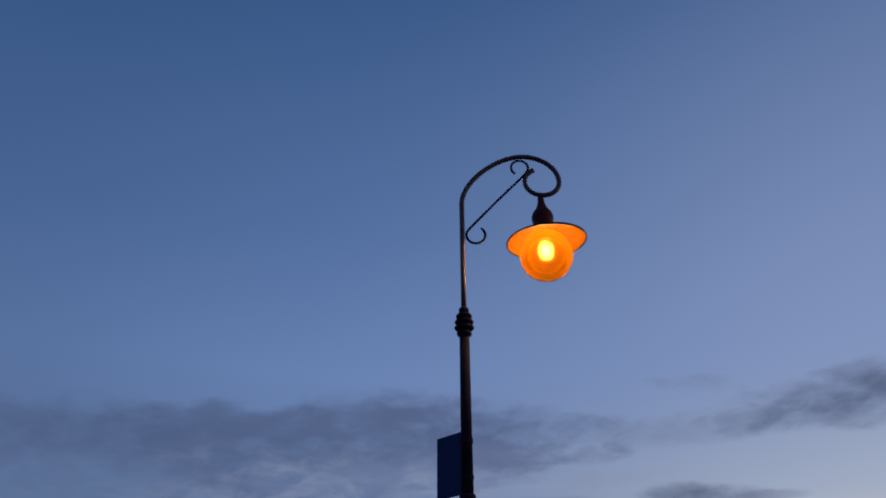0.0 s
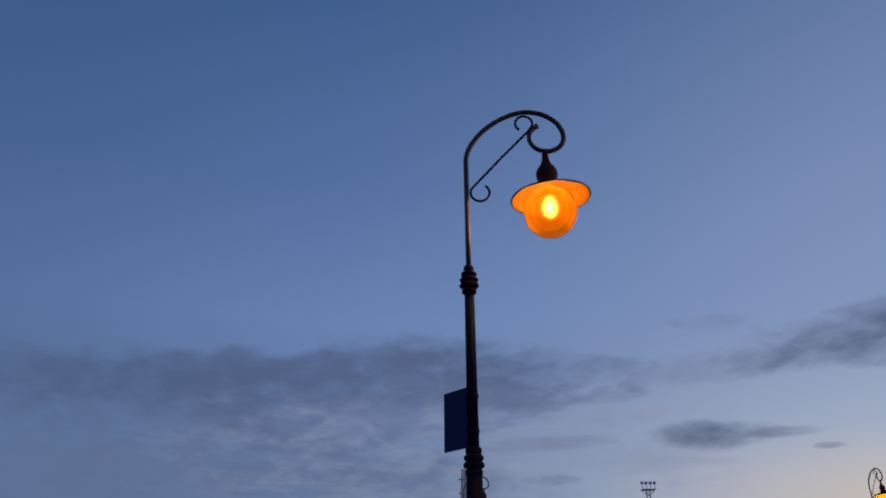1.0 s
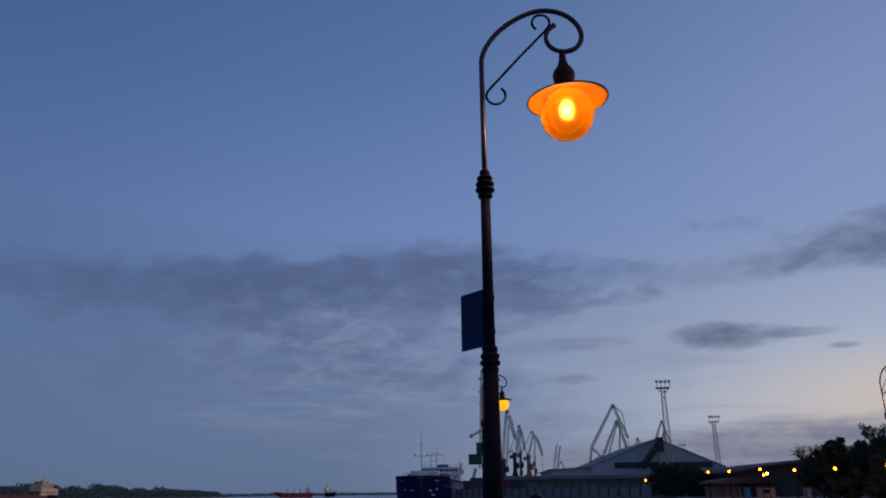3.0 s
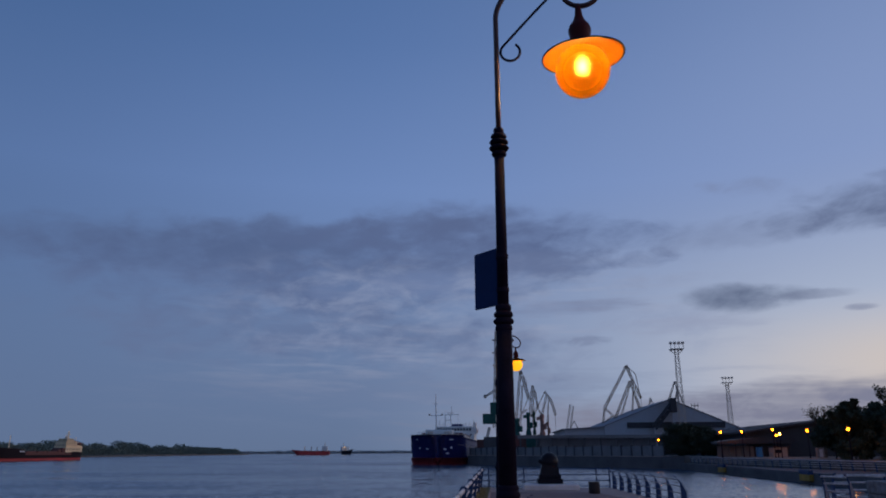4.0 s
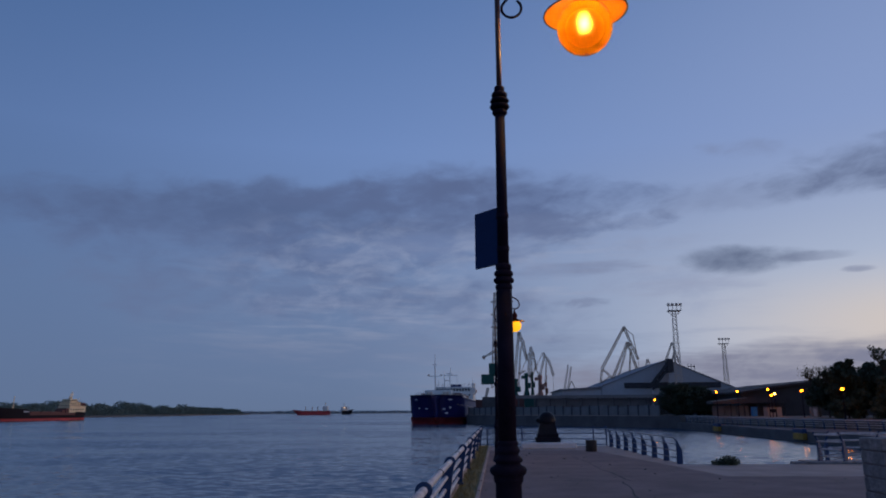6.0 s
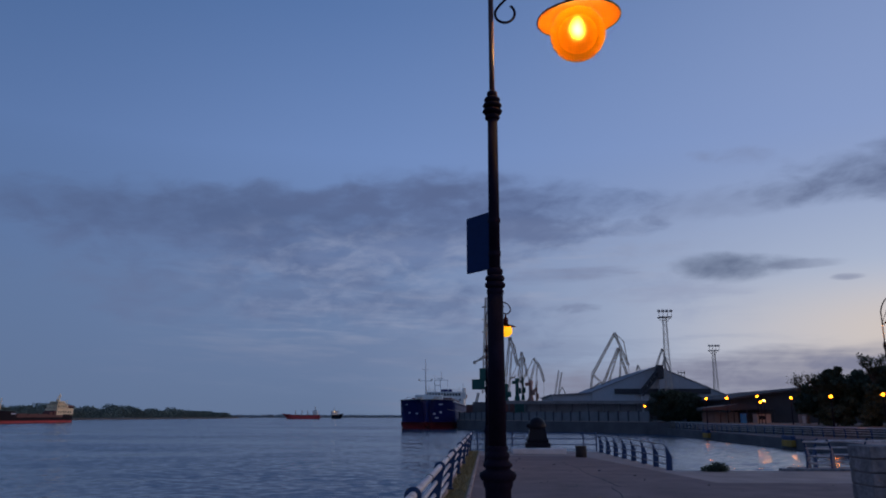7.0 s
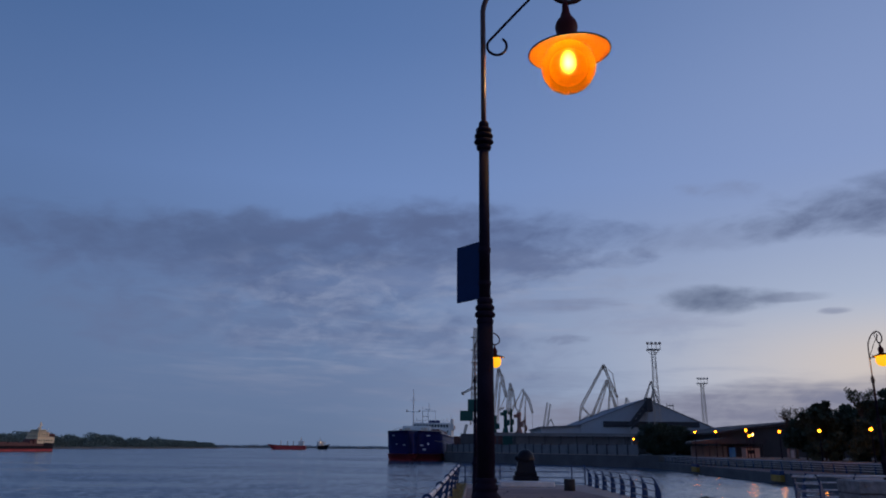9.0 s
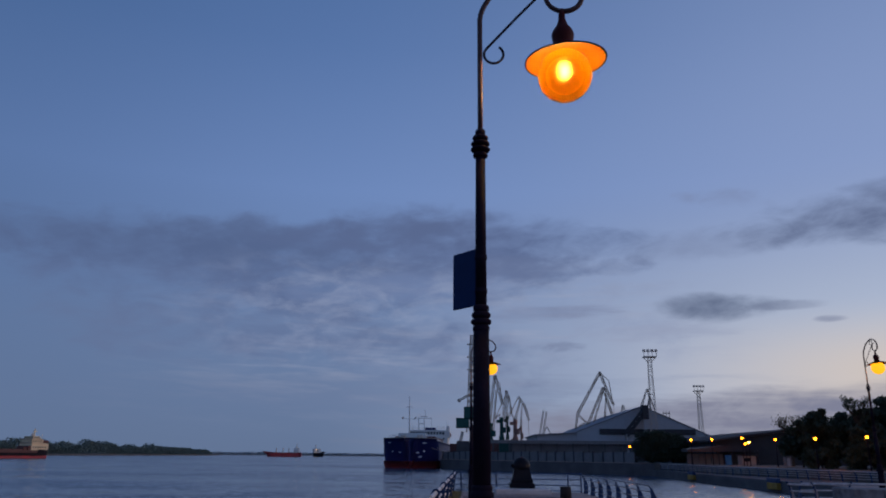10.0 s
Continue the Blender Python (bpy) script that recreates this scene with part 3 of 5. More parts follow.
def street_lamp(m, label, group="quay lamps", board=False, glass=globe_glow):
    th = thing("street_lamp", label, "street lamp", m, group)
    n = 28
    # fluted foot and lower shaft
    part("base", lathe(bmesh.new(), [(0.2, 0), (0.2, 0.06), (0.17, 0.09), (0.15, 0.14), (0.13, 0.2), (0.105, 0.27), (0.1, 0.4), (0.09, 0.95), (0.088, 1.1),
         (0.098, 1.115), (0.102, 1.135), (0.1, 1.15), (0.118, 1.165), (0.127, 1.188), (0.122, 1.208), (0.1, 1.222), (0.086, 1.23), (0.084, 1.238), (0.1, 1.25), (0.1, 1.262),
         (0.085, 1.28), (0.074, 1.29), (0.074, 1.3), (0.082, 1.31), (0.082, 1.33), (0.07, 1.345), (0.07, 1.355), (0.075, 1.365), (0.07, 1.38), (0.064, 1.385)], n), black_iron, th, smooth=True)
    part("lower_shaft", lathe(bmesh.new(), [(0.063, 1.38), (0.056, 2.45)], n), black_iron, th, smooth=True)

    def collar(z0, z1, radii, core):
        prof, k, step = [(core, z0)], len(radii), (z1 - z0) / len(radii)
        for i, r in enumerate(radii):
            for a in range(0, 181, 30):
                prof.append((core + (r - core) * math.sin(radians(a)), z0 + step * (i + 0.5 - 0.46 * math.cos(radians(a)))))
        prof.append((core * 0.9, z1))
        return lathe(bmesh.new(), prof, n)

    part("lower_collar", collar(2.43, 2.625, (0.062, 0.075, 0.07, 0.058), 0.05), black_iron, th, smooth=True)
    part("upper_shaft", lathe(bmesh.new(), [(0.042, 2.6), (0.037, 3.78)], n), black_iron, th, smooth=True)
    part("upper_collar", collar(3.77, 4.01, (0.058, 0.076, 0.073, 0.062, 0.04), 0.03), black_iron, th, smooth=True)
    # stem and sweeping arm, one bent tube
    arm = [(0, 0, 3.95), (0, 0, 4.3), (0, 0, 4.7), (0, 0, 4.98)]
    arm += [(0.52 - 0.52 * math.cos(radians(a)) ** 1.2, 0, 4.98 + 0.475 * math.sin(radians(a)) ** 1.2) for a in range(8, 91, 5)] + arc(0.52, 5.19, 0.311, 0.265, 84, 0, 14)
    arm += arc(0.685, 5.187, 0.146, 0.136, -10, -212, 20) + [(0.588, 0, 5.29), (0.618, 0, 5.309)]
    k = len(arm)
    part("arm", tube(bmesh.new(), arm, [0.021] * (k - 14) + [0.019] * 12 + [0.021, 0.024], 12), arm_lamplit_paint, th, "bent black tube arm, warm lamplight painted into its brown tint", smooth=True)
    brace = arc(0.11, 4.665, 0.077, 0.078, 55, -205, 20) + [(0.055, 0, 4.72), (0.3, 0, 5.0), (0.53, 0, 5.25)]
    brace += arc(0.503, 5.338, 0.073, 0.075, -25, 235, 18)
    part("brace", tube(bmesh.new(), brace, 0.0105, 8), black_iron, th, smooth=True)
    # hanging head, slightly out of plumb
    head = pose(0.662, 0, 5.05, 2, -1.0, 0)

    def turned(name, prof, mat, label="", cap=True, tilt=Matrix()):
        bm = lathe(bmesh.new(), prof, 40, cap=cap)
        bm.transform(head @ tilt)
        return part(name, bm, mat, th, label, smooth=True)

    turned("cap", [(0.015, 0.02), (0.026, -0.03), (0.03, -0.08), (0.046, -0.13), (0.078, -0.175), (0.09, -0.21), (0.088, -0.24), (0.08, -0.275), (0.08, -0.295), (0.086, -0.365)], cap_iron, "brown cast bell-shaped cap")
    shade = turned("shade", [(0.07, -0.33), (0.16, -0.352), (0.25, -0.384), (0.314, -0.412), (0.322, -0.419), (0.321, -0.425), (0.312, -0.421), (0.248, -0.394), (0.16, -0.362), (0.07, -0.342)], shade_enamel, "wide amber shade glowing orange, brim bent", cap=False, tilt=pose(0.01, 0, -0.322, 1.5, -1.5, 0) @ pose(0, 0, 0.3))
    globe = turned("globe", [(0.211 * math.cos(radians(a)), -0.57 + 0.211 * math.sin(radians(a))) for a in range(64, -91, -7)], glass, "amber frosted globe, lit")
    globe.visible_shadow = False
    bulb = turned("bulb", [(0.014, -0.42), (0.026, -0.46), (0.034, -0.5), (0.034, -0.54), (0.022, -0.575), (0.005, -0.585)], bulb_glow, "glowing bulb")
    turned("lamp_holder", [(0.02, -0.33), (0.02, -0.405), (0.015, -0.42)], cap_iron)
    turned("screw", [(0.004, -0.775), (0.011, -0.782), (0.011, -0.787), (0.003, -0.79)], cap_iron)
    bm = bmesh.new()
    bmesh.ops.create_icosphere(bm, subdivisions=2, radius=0.016, matrix=head @ pose(-0.262, -0.08, -0.425))
    part("bolt", bm, cap_iron, th, "dark bolt under the brim", smooth=True)
    bm = lathe(bmesh.new(), [(0.319, -0.416), (0.324, -0.414), (0.326, -0.42), (0.324, -0.426), (0.319, -0.424)], 40, cap=False)
    bm.transform(head @ pose(0.01, 0, -0.322, 1.5, -1.5, 0) @ pose(0, 0, 0.3))
    part("brim_rim", bm, black_iron, th, "dark rolled rim of the shade", smooth=True)
    # thin dark arcs, added as geometry for a dark reflection across the globe
    for turn in (85, 205, 325) if board else ():
        c_, s_ = math.cos(radians(turn)), math.sin(radians(turn))
        bm = tube(bmesh.new(), [(c_ * r, s_ * r, z) for r, z in ((0.07, -0.372), (0.12, -0.392), (0.17, -0.43), (0.205, -0.49), (0.218, -0.54))], 0.0045, 6)
        bm.transform(head)
        part("globe_reflection_arc", bm, cap_iron, th, "thin dark arc drawn for a reflection on the globe")
    if board:
        b_ = slab(-0.305, -0.045, -0.008, 0.008, 2.63, 3.06, bevel=0.003)
        b_.transform(pose(0, 0, 0, 0, 0, -48))
        part("board", b_, sign_back, th, "dark blue sign board seen from behind")
        for z in (2.72, 2.97):
            part("clamp", lathe(bmesh.new(), [(0.046, z), (0.046, z + 0.03)], 16), black_iron, th)
    return th


main_lamp = street_lamp(pose(0.057, 5.2, 0), "black ornate street lamp with lit amber globe and blue board", board=True)
street_lamp(pose(-0.06, 24.7, -0.13), "black ornate street lamp with lit amber globe near the quay end", glass=globe_bright)
street_lamp(pose(13.44, 25.7, 0, 0, 0, -86), "black ornate street lamp with lit amber globe beside the basin", glass=globe_bright)

# ---- monument at the quay end ----
mon = thing("monument", "dark stone bollard monument with domed top and stepped foot", "monument", pose(2.05, 32.4, 0))
part("slab", slab(-1.12, 1.1, -1.2, 0.5, 0.0, 0.22, bevel=0.03), plinth_stone, mon, "pale worn stone slab")
part("step", slab(-0.52, 0.52, -0.5, 0.5, 0.22, 0.42, bevel=0.02), dark_granite, mon)
part("step", slab(-0.45, 0.45, -0.42, 0.42, 0.42, 0.58, bevel=0.02), dark_granite, mon)
bm = lathe(bmesh.new(), [(0.57, 0.58), (0.52, 0.75), (0.48, 0.9), (0.46, 1.02)], 4)
bm.transform(pose(0, 0, 0, 0, 0, 45))
part("shaft", bm, dark_granite, mon)
part("dome", lathe(bmesh.new(), [(0.36, 0.98), (0.385, 1.06), (0.375, 1.16), (0.34, 1.27), (0.28, 1.36), (0.2, 1.435), (0.1, 1.478), (0.01, 1.487)], 28), dark_granite, mon, smooth=True)
bm = bmesh.new()
bmesh.ops.create_icosphere(bm, subdivisions=2, radius=0.09, matrix=pose(-0.38, -0.1, 1.12))
part("lug", bm, dark_granite, mon, smooth=True)

litter_bin = thing("litter_bin", "squat rusty brown steel bin on the deck", "bin", pose(3.49, 29.1, 0))
part("drum", lathe(bmesh.new(), [(0.19, 0), (0.21, 0.02), (0.21, 0.4), (0.19, 0.4), (0.18, 0.06)], 20), rust_brown, litter_bin, smooth=True)
part("rim", lathe(bmesh.new(), [(0.205, 0.39), (0.222, 0.4), (0.222, 0.42), (0.19, 0.425)], 20), rust_brown, litter_bin, smooth=True)

rnd = random.Random(12)
for i in range(15):
    x, y = rnd.uniform(0.6, 6.0), rnd.uniform(11, 28)
    if x > 4.6 and y > 21:
        continue
    bm = bmesh.new()
    bmesh.ops.create_icosphere(bm, subdivisions=1, radius=rnd.uniform(0.012, 0.035), matrix=pose(0, 0, 0.012) @ Matrix.Diagonal((1.6, 1, 0.5, 1)))
    o = part("litter", bm, rust_brown)
    o.location = (x, y, 0.006)
    tagged(o, "small dark scrap of litter on the walkway", "litter", "scraps on the walkway")

rd = random.Random(31)
bm = bmesh.new()
for i in range(900):
    x, y = rd.uniform(-0.3, 9.0), 7 + 22 * rd.random()
    if y > 18 and x > 4.6 or noise.noise((x * 0.7, y * 0.45, 2)) + rd.uniform(-0.35, 0.35) < 0.12:
        continue
    a, r = rd.uniform(0, 6.28), rd.uniform(0.008, 0.03)
    c = Vector((x, y, 0.012))
    u, v = Vector((math.cos(a), math.sin(a), 0.15)) * r * 1.7, Vector((-math.sin(a), math.cos(a), 0.1)) * r
    bm.faces.new([bm.verts.new(p) for p in (c - u, c - v * 0.7, c + u, c + v)])
tagged(part("fallen_leaves", bm, leaf_dark), "dark fallen leaves and scraps strewn over the walkway", "leaves", kind="stuff")
bm = bmesh.new()
for x0, y0, x1, y1 in ((-0.35, 12.6, 5.2, 13.0), (-0.35, 17.5, 5.3, 17.2), (1.6, 22.6, 3.9, 20.8), (0.6, 25.4, 4.2, 26.0), (2.2, 8.0, 2.7, 17.2), (2.9, 17.4, 2.5, 26.0)):
    pts = [Vector((x0 + (x1 - x0) * i / 24, y0 + (y1 - y0) * i / 24, 0.009)) + Vector((0.14 * noise.noise((i * 0.4, x0, y0)), 0.14 * noise.noise((i * 0.4, y0, x0)), 0)) for i in range(25)]
    side_v = Vector((-(y1 - y0), x1 - x0, 0)).normalized()
    for a, b_ in zip(pts, pts[1:]):
        w = 0.008 + 0.014 * rd.random()
        bm.faces.new([bm.verts.new(p) for p in (a - side_v * w, b_ - side_v * w, b_ + side_v * w, a + side_v * w)])
tagged(part("cracks", bm, rust_brown), "dark ragged cracks in the asphalt", "cracks", kind="stuff")

# ---- ships ----


def hull_mesh(length, beam_, z0, z1, sheer, entry=(0.1, 0.06), n=26):
    """Bow at y=0, stern at y=length; sections from z0 to z1."""
    bm = bmesh.new()
    rows = []
    levels = 7
    for i in range(n + 1):
        t = i / n
        y = length * t ** 1.4
        ty = y / length
        row = []
        for k in range(levels):
            h = k / (levels - 1)
            top = z1 + sheer * max(0, 1 - ty * 4) ** 2
            z = z0 + (top - z0) * h
            f = max(0.0, (z - WATER) / (z1 - WATER))
            fine_ = entry[0] - entry[1] * f
            full = min(1.0, (ty / max(0.012, fine_)) ** 0.55) if ty > 0 else 0.0
            full = max(full, 0.16 * f + 0.02)
            stern = 1 - 0.25 * max(0, (ty - 0.93) / 0.07) ** 2
            half = beam_ / 2 * full * stern
            rake = -(f ** 1.5) * 3.0 * max(0, 1 - ty * 8)
            row.append((half, y + rake, z))
        rows.append(row)
    grid = [[[bm.verts.new((s * h, y, z)) for h, y, z in row] for row in rows] for s in (-1, 1)]
    for s in range(2):
        for a, b_ in zip(grid[s], grid[s][1:]):
            for k in range(levels - 1):
                f = (a[k], b_[k], b_[k + 1], a[k + 1])
                bm.faces.new(f if s else f[::-1])
    for i in range(n):
        bm.faces.new((grid[0][i][-1], grid[0][i + 1][-1], grid[1][i + 1][-1], grid[1][i][-1]))
    for i in (0, n):
        for k in range(levels - 1):
            f = (grid[0][i][k], grid[0][i][k + 1], grid[1][i][k + 1], grid[1][i][k])
            bm.faces.new(f if i == 0 else f[::-1])
    return bm


def windows(parent, x0, x1, y, z0, z1, count, m=None):
    w = (x1 - x0) / count
    for i in range(count):
        part("window", slab(x0 + w * (i + 0.18), x0 + w * (i + 0.82), y - 0.06, y + 0.04, z0, z1, m), dark_glass, parent)


BLUFF = (0.05, 0.02)
coaster = thing("cargo_ship", "navy blue cargo ship with red waterline moored at the quay", "ship", pose(-17.3, 208, 0, 0, 0, -0.4) @ Matrix.Scale(1.07, 4))
part("lower_hull", hull_mesh(92, 14.2, WATER - 1.0, -0.5, 0, BLUFF, 40), hull_red, coaster, "red boot-topping paint", smooth=True)
part("hull", hull_mesh(92, 14.3, -0.52, 4.6, 0.6, BLUFF, 40), hull_blue, coaster, smooth=True)
part("bulwark_band", hull_mesh(92, 14.4, 4.55, 4.75, 0.6, BLUFF, 40), ship_white, coaster, "pale band along the bulwark", smooth=True)
bm = bmesh.new()
for s in (-1, 1):
    for i in range(7):
        beam(bm, (s * (1.2 + i), 1 + 0.35 * i * i, 5.5 - 0.06 * i), (s * (1.2 + i), 1 + 0.35 * i * i, 6.3 - 0.06 * i), 0.09)
    tube(bm, [(s * (1.2 + i), 1 + 0.35 * i * i, 6.3 - 0.06 * i) for i in range(7)], 0.05, 6)
part("bow_rail", bm, ship_white, coaster)
part("forecastle", slab(-3.6, 3.6, 4, 9, 5.0, 6.6, bevel=0.1), ship_white, coaster)
bm = tube(bmesh.new(), [(-0.7, 5, 5.0), (-0.9, 5, 13.0), (-0.9, 5, 16.3)], [0.2, 0.13, 0.05], 8)
beam(bm, (-2.6, 5, 10.3), (0.8, 5, 10.3), 0.14)
beam(bm, (-1.8, 5, 13.4), (0.0, 5, 13.4), 0.1)
part("foremast", bm, ship_white, coaster)
for x in (-2.6, 0.8):
    part("masthead_lamp", slab(x - 0.2, x + 0.2, 4.8, 5.2, 10.3, 10.8), crane_grey, coaster)
part("hatch", slab(-5.6, 5.6, 14, 62, 4.4, 6.0, bevel=0.1), deck_brown, coaster)
part("superstructure", slab(-7.0, 6.9, 66, 84, 4.3, 7.1, bevel=0.15), ship_white, coaster)
bridge = part("bridge", slab(-6.9, 6.2, 68, 78, 7.1, 9.3, bevel=0.15), ship_white, coaster)
windows(bridge, -6.5, 5.8, 68, 7.85, 8.75, 12)
for x in (-5.6, -2.0, 2.0, 5.6):
    part("porthole", lathe(bmesh.new(), [(0.3, -0.05), (0.3, 0.05)], 12), dark_glass, coaster).matrix_basis = pose(x, 65.98, 6.4, 90)
bm = bmesh.new()
for x in (-2.0, 0.0, 2.6):
    beam(bm, (x, 72, 9.3), (x - 0.2, 72, 13.5), 0.26 if x < 1 else 0.1)
beam(bm, (-2.2, 72, 13.5), (2.7, 72, 13.5), 0.2)
beam(bm, (-2.0, 72, 11.6), (0.1, 72, 11.6), 0.22)
tube(bm, [(0.2, 72, 13.5), (0.2, 72, 16.4)], 0.09, 6)
tube(bm, [(-2.1, 72, 13.5), (-2.1, 72, 15.0)], 0.07, 6)
part("signal_mast", bm, ship_white, coaster).location.x = -1.6
part("funnel", slab(-2.0, 2.0, 80, 84, 7.0, 10.6, bevel=0.3), hull_blue, coaster)
part("bridge_wing", slab(6.2, 7.6, 68, 71, 6.6, 8.9, bevel=0.1), ship_white, coaster)
part("lifeboat", lathe(bmesh.new(), [(0.1, 0), (0.9, 0.8), (1.0, 3.0), (0.7, 5.0), (0.1, 5.6)], 12), deck_brown, coaster, "orange-brown lifeboat", smooth=True).matrix_basis = pose(6.9, 78, 7.9, 90)
for x, y, z0, z1 in ((-5.6, 70, 9.3, 11.4), (5.2, 70, 9.3, 11.0), (6.6, 69, 9.3, 12.2), (-4.2, 71, 9.3, 10.6), (3.6, 71, 9.3, 10.8)):
    part("aerial", tube(bmesh.new(), [(x, y, z0), (x, y, z1)], 0.07, 6), ship_white, coaster)
part("radar", slab(-3.0, -0.7, 71.8, 72.2, 14.0, 14.25, bevel=0.05), ship_white, coaster)
for s in (-1, 1):
    part("windlass", slab(s * 2.2 - 0.7, s * 2.2 + 0.7, 3.0, 4.2, 4.9, 6.1, bevel=0.15), crane_grey, coaster)
bm = bmesh.new()
for i in range(15):
    beam(bm, (-6.8 + i * 0.92, 68.0, 9.3), (-6.8 + i * 0.92, 68.0, 10.1), 0.06)
beam(bm, (-6.8, 68.0, 10.1), (6.1, 68.0, 10.1), 0.06)
part("bridge_rail", bm, ship_white, coaster)
part("liferaft", lathe(bmesh.new(), [(0.5, 0), (0.6, 0.3), (0.6, 1.5), (0.5, 1.8)], 12), ship_white, coaster).matrix_basis = pose(6.9, 70, 8.9, 0, 0, 0)
for a, b_ in (((-0.4, -1.2, 4.9), (11.5, 2.0, 1.2)), ((3.0, 0.5, 4.6), (12.5, 4.0, 1.0))):
    mid_ = (Vector(a) + Vector(b_)) / 2 - Vector((0, 0, 0.25))
    part("mooring_rope", tube(bmesh.new(), [a, mid_, b_], 0.045, 6), crane_grey, coaster)
# pale marks on the bow: anchors, draught marks, name blocks


def bow_y(x, z):
    """Where the flank of the bow stands at that breadth and height."""
    for i in range(400):
        y = i * 0.05
        ty = y / 92
        f = max(0.0, (z - WATER) / (4.6 - WATER))
        full = max(min(1.0, (ty / max(0.012, BLUFF[0] - BLUFF[1] * f)) ** 0.55), 0.16 * f + 0.02)
        if 7.15 * full >= abs(x):
            return y - f ** 1.5 * 3.0 * max(0, 1 - ty * 8)
    return 8.0


for x, z, w, h in ((-4.6, 1.9, 0.5, 0.9), (-2.6, 1.7, 0.9, 0.5), (2.0, 1.6, 1.0, 0.6), (3.6, 2.0, 0.6, 0.9), (2.6, 0.6, 1.1, 0.7), (3.7, 4.0, 1.4, 0.45), (-5.3, 4.0, 1.0, 0.4)):
    bm = lathe(bmesh.new(), [(0.5, -0.05), (0.5, 0.05)], 10)
    bm.transform(pose(0, 0, 0, 90) )
    bm.transform(Matrix.Diagonal((w * 0.95, 1, h * 0.62, 1)))
    side_ = 1 if x > 0 else -1
    o = part("bow_mark", bm, paint_white_mark, coaster)
    o.matrix_basis = pose(x, bow_y(x, z) - 0.12, z, -14, 0, side_ * math.degrees(math.atan2(bow_y(abs(x) + 0.4, z) - bow_y(abs(x) - 0.4, z), 0.8)))

tanker = thing("cargo_ship", "black and rust-red river ship with cream deckhouse at anchor", "ship", pose(-216.2, 310, 0, 0, 0, -8) @ Matrix.Diagonal((0.74, 0.95, 0.86, 1)))


def flank(y, top, half):
    """Half breadth of the river ship at that length, fine at the bow, round at the stern."""
    bow = min(1.0, (y / 11.0) ** 0.6) if y > 0 else 0.0
    stern = 1 - 0.35 * max(0, (y - 47) / 6) ** 2
    return max(0.25 if top else 0.05, half * bow * stern)


def river_hull(z0, z1, rake, half, raised=0.0):
    """Raked bow, low waist; raised lifts the deck line of the forecastle and the poop."""
    bm, rows = bmesh.new(), []
    for i in range(54):
        y = i * 1.0
        lift = raised * (1.0 if y < 13 else 0.35 if y > 44 else 0.0)
        top = z1 + lift + (0.6 * raised * (1 - y / 13) if raised and y < 13 else 0)
        row = []
        for k in range(5):
            z = z0 + (top - z0) * k / 4
            lean = -rake * max(0, 1 - y / 9) * max(0, z - WATER)
            row.append((flank(y, k > 2, half), y + lean, z))
        rows.append([[bm.verts.new((sd * h, yy, zz)) for h, yy, zz in row] for sd in (-1, 1)])
    for a, b_ in zip(rows, rows[1:]):
        for sd in (0, 1):
            for k in range(4):
                bm.faces.new((a[sd][k], b_[sd][k], b_[sd][k + 1], a[sd][k + 1]))
        bm.faces.new((a[0][4], b_[0][4], b_[1][4], a[1][4]))
    for r in (rows[0], rows[-1]):
        for k in range(4):
            bm.faces.new((r[0][k], r[0][k + 1], r[1][k + 1], r[1][k]))
    bmesh.ops.recalc_face_normals(bm, faces=bm.faces[:])
    return bm


part("lower_hull", river_hull(WATER - 1, -1.45, 0.55, 5.0), hull_red, tanker, "rust-red waterline paint")
part("hull", river_hull(-1.5, 1.1, 0.55, 5.1, 1.9), hull_black, tanker)
for y in (14.5, 21.5, 28.5):
    part("hatch", slab(-3.6, 3.9, y, y + 6.4, 1.0, 2.0 + 0.1 * math.sin(y), bevel=0.1), deck_brown, tanker, "brown hatch cover")
part("waist_plate", slab(4.9, 5.14, 13, 44, 0.1, 1.35, bevel=0.05), deck_brown, tanker, "rust-brown side plating")
part("deck_winch", slab(-2, 3.4, 36, 38.2, 1.0, 2.9, bevel=0.2), deck_brown, tanker)
part("stores", slab(-3.4, 4.2, 38.2, 40.4, 1.0, 3.8, bevel=0.2), deck_brown, tanker)
part("deckhouse", slab(-4.4, 4.6, 40, 50.5, 1.0, 5.3, bevel=0.15), ship_cream, tanker)
part("poop_house", slab(-4.2, 4.4, 44, 52.3, 1.6, 5.0, bevel=0.15), ship_cream, tanker)
part("upper_deckhouse", slab(-3.9, 4.1, 40.2, 48.4, 5.3, 7.3, bevel=0.15), ship_cream, tanker)
house = part("wheelhouse", slab(-3.2, 3.4, 41.4, 46.4, 7.3, 8.9, bevel=0.15), ship_cream, tanker)
part("boat_deck", slab(-4.6, 4.9, 39.6, 52.6, 5.18, 5.34), deck_brown, tanker)
part("bridge_deck", slab(-4.3, 4.5, 39.8, 48.8, 7.22, 7.36), deck_brown, tanker)
windows(house, -2.8, 3.0, 41.4, 7.9, 8.5, 6)
for z, y0, n_ in ((2.6, 40.8, 6), (5.9, 40.9, 4)):
    for i in range(n_):
        part("window", slab(4.08 if z > 5 else 4.58, 4.18 if z > 5 else 4.66, y0 + i * 1.75, y0 + 0.7 + i * 1.75, z, z + 0.8), dark_glass, tanker)
for i in range(3):
    part("window", slab(3.38, 3.46, 41.8 + i * 1.5, 42.8 + i * 1.5, 7.9, 8.5), dark_glass, tanker)
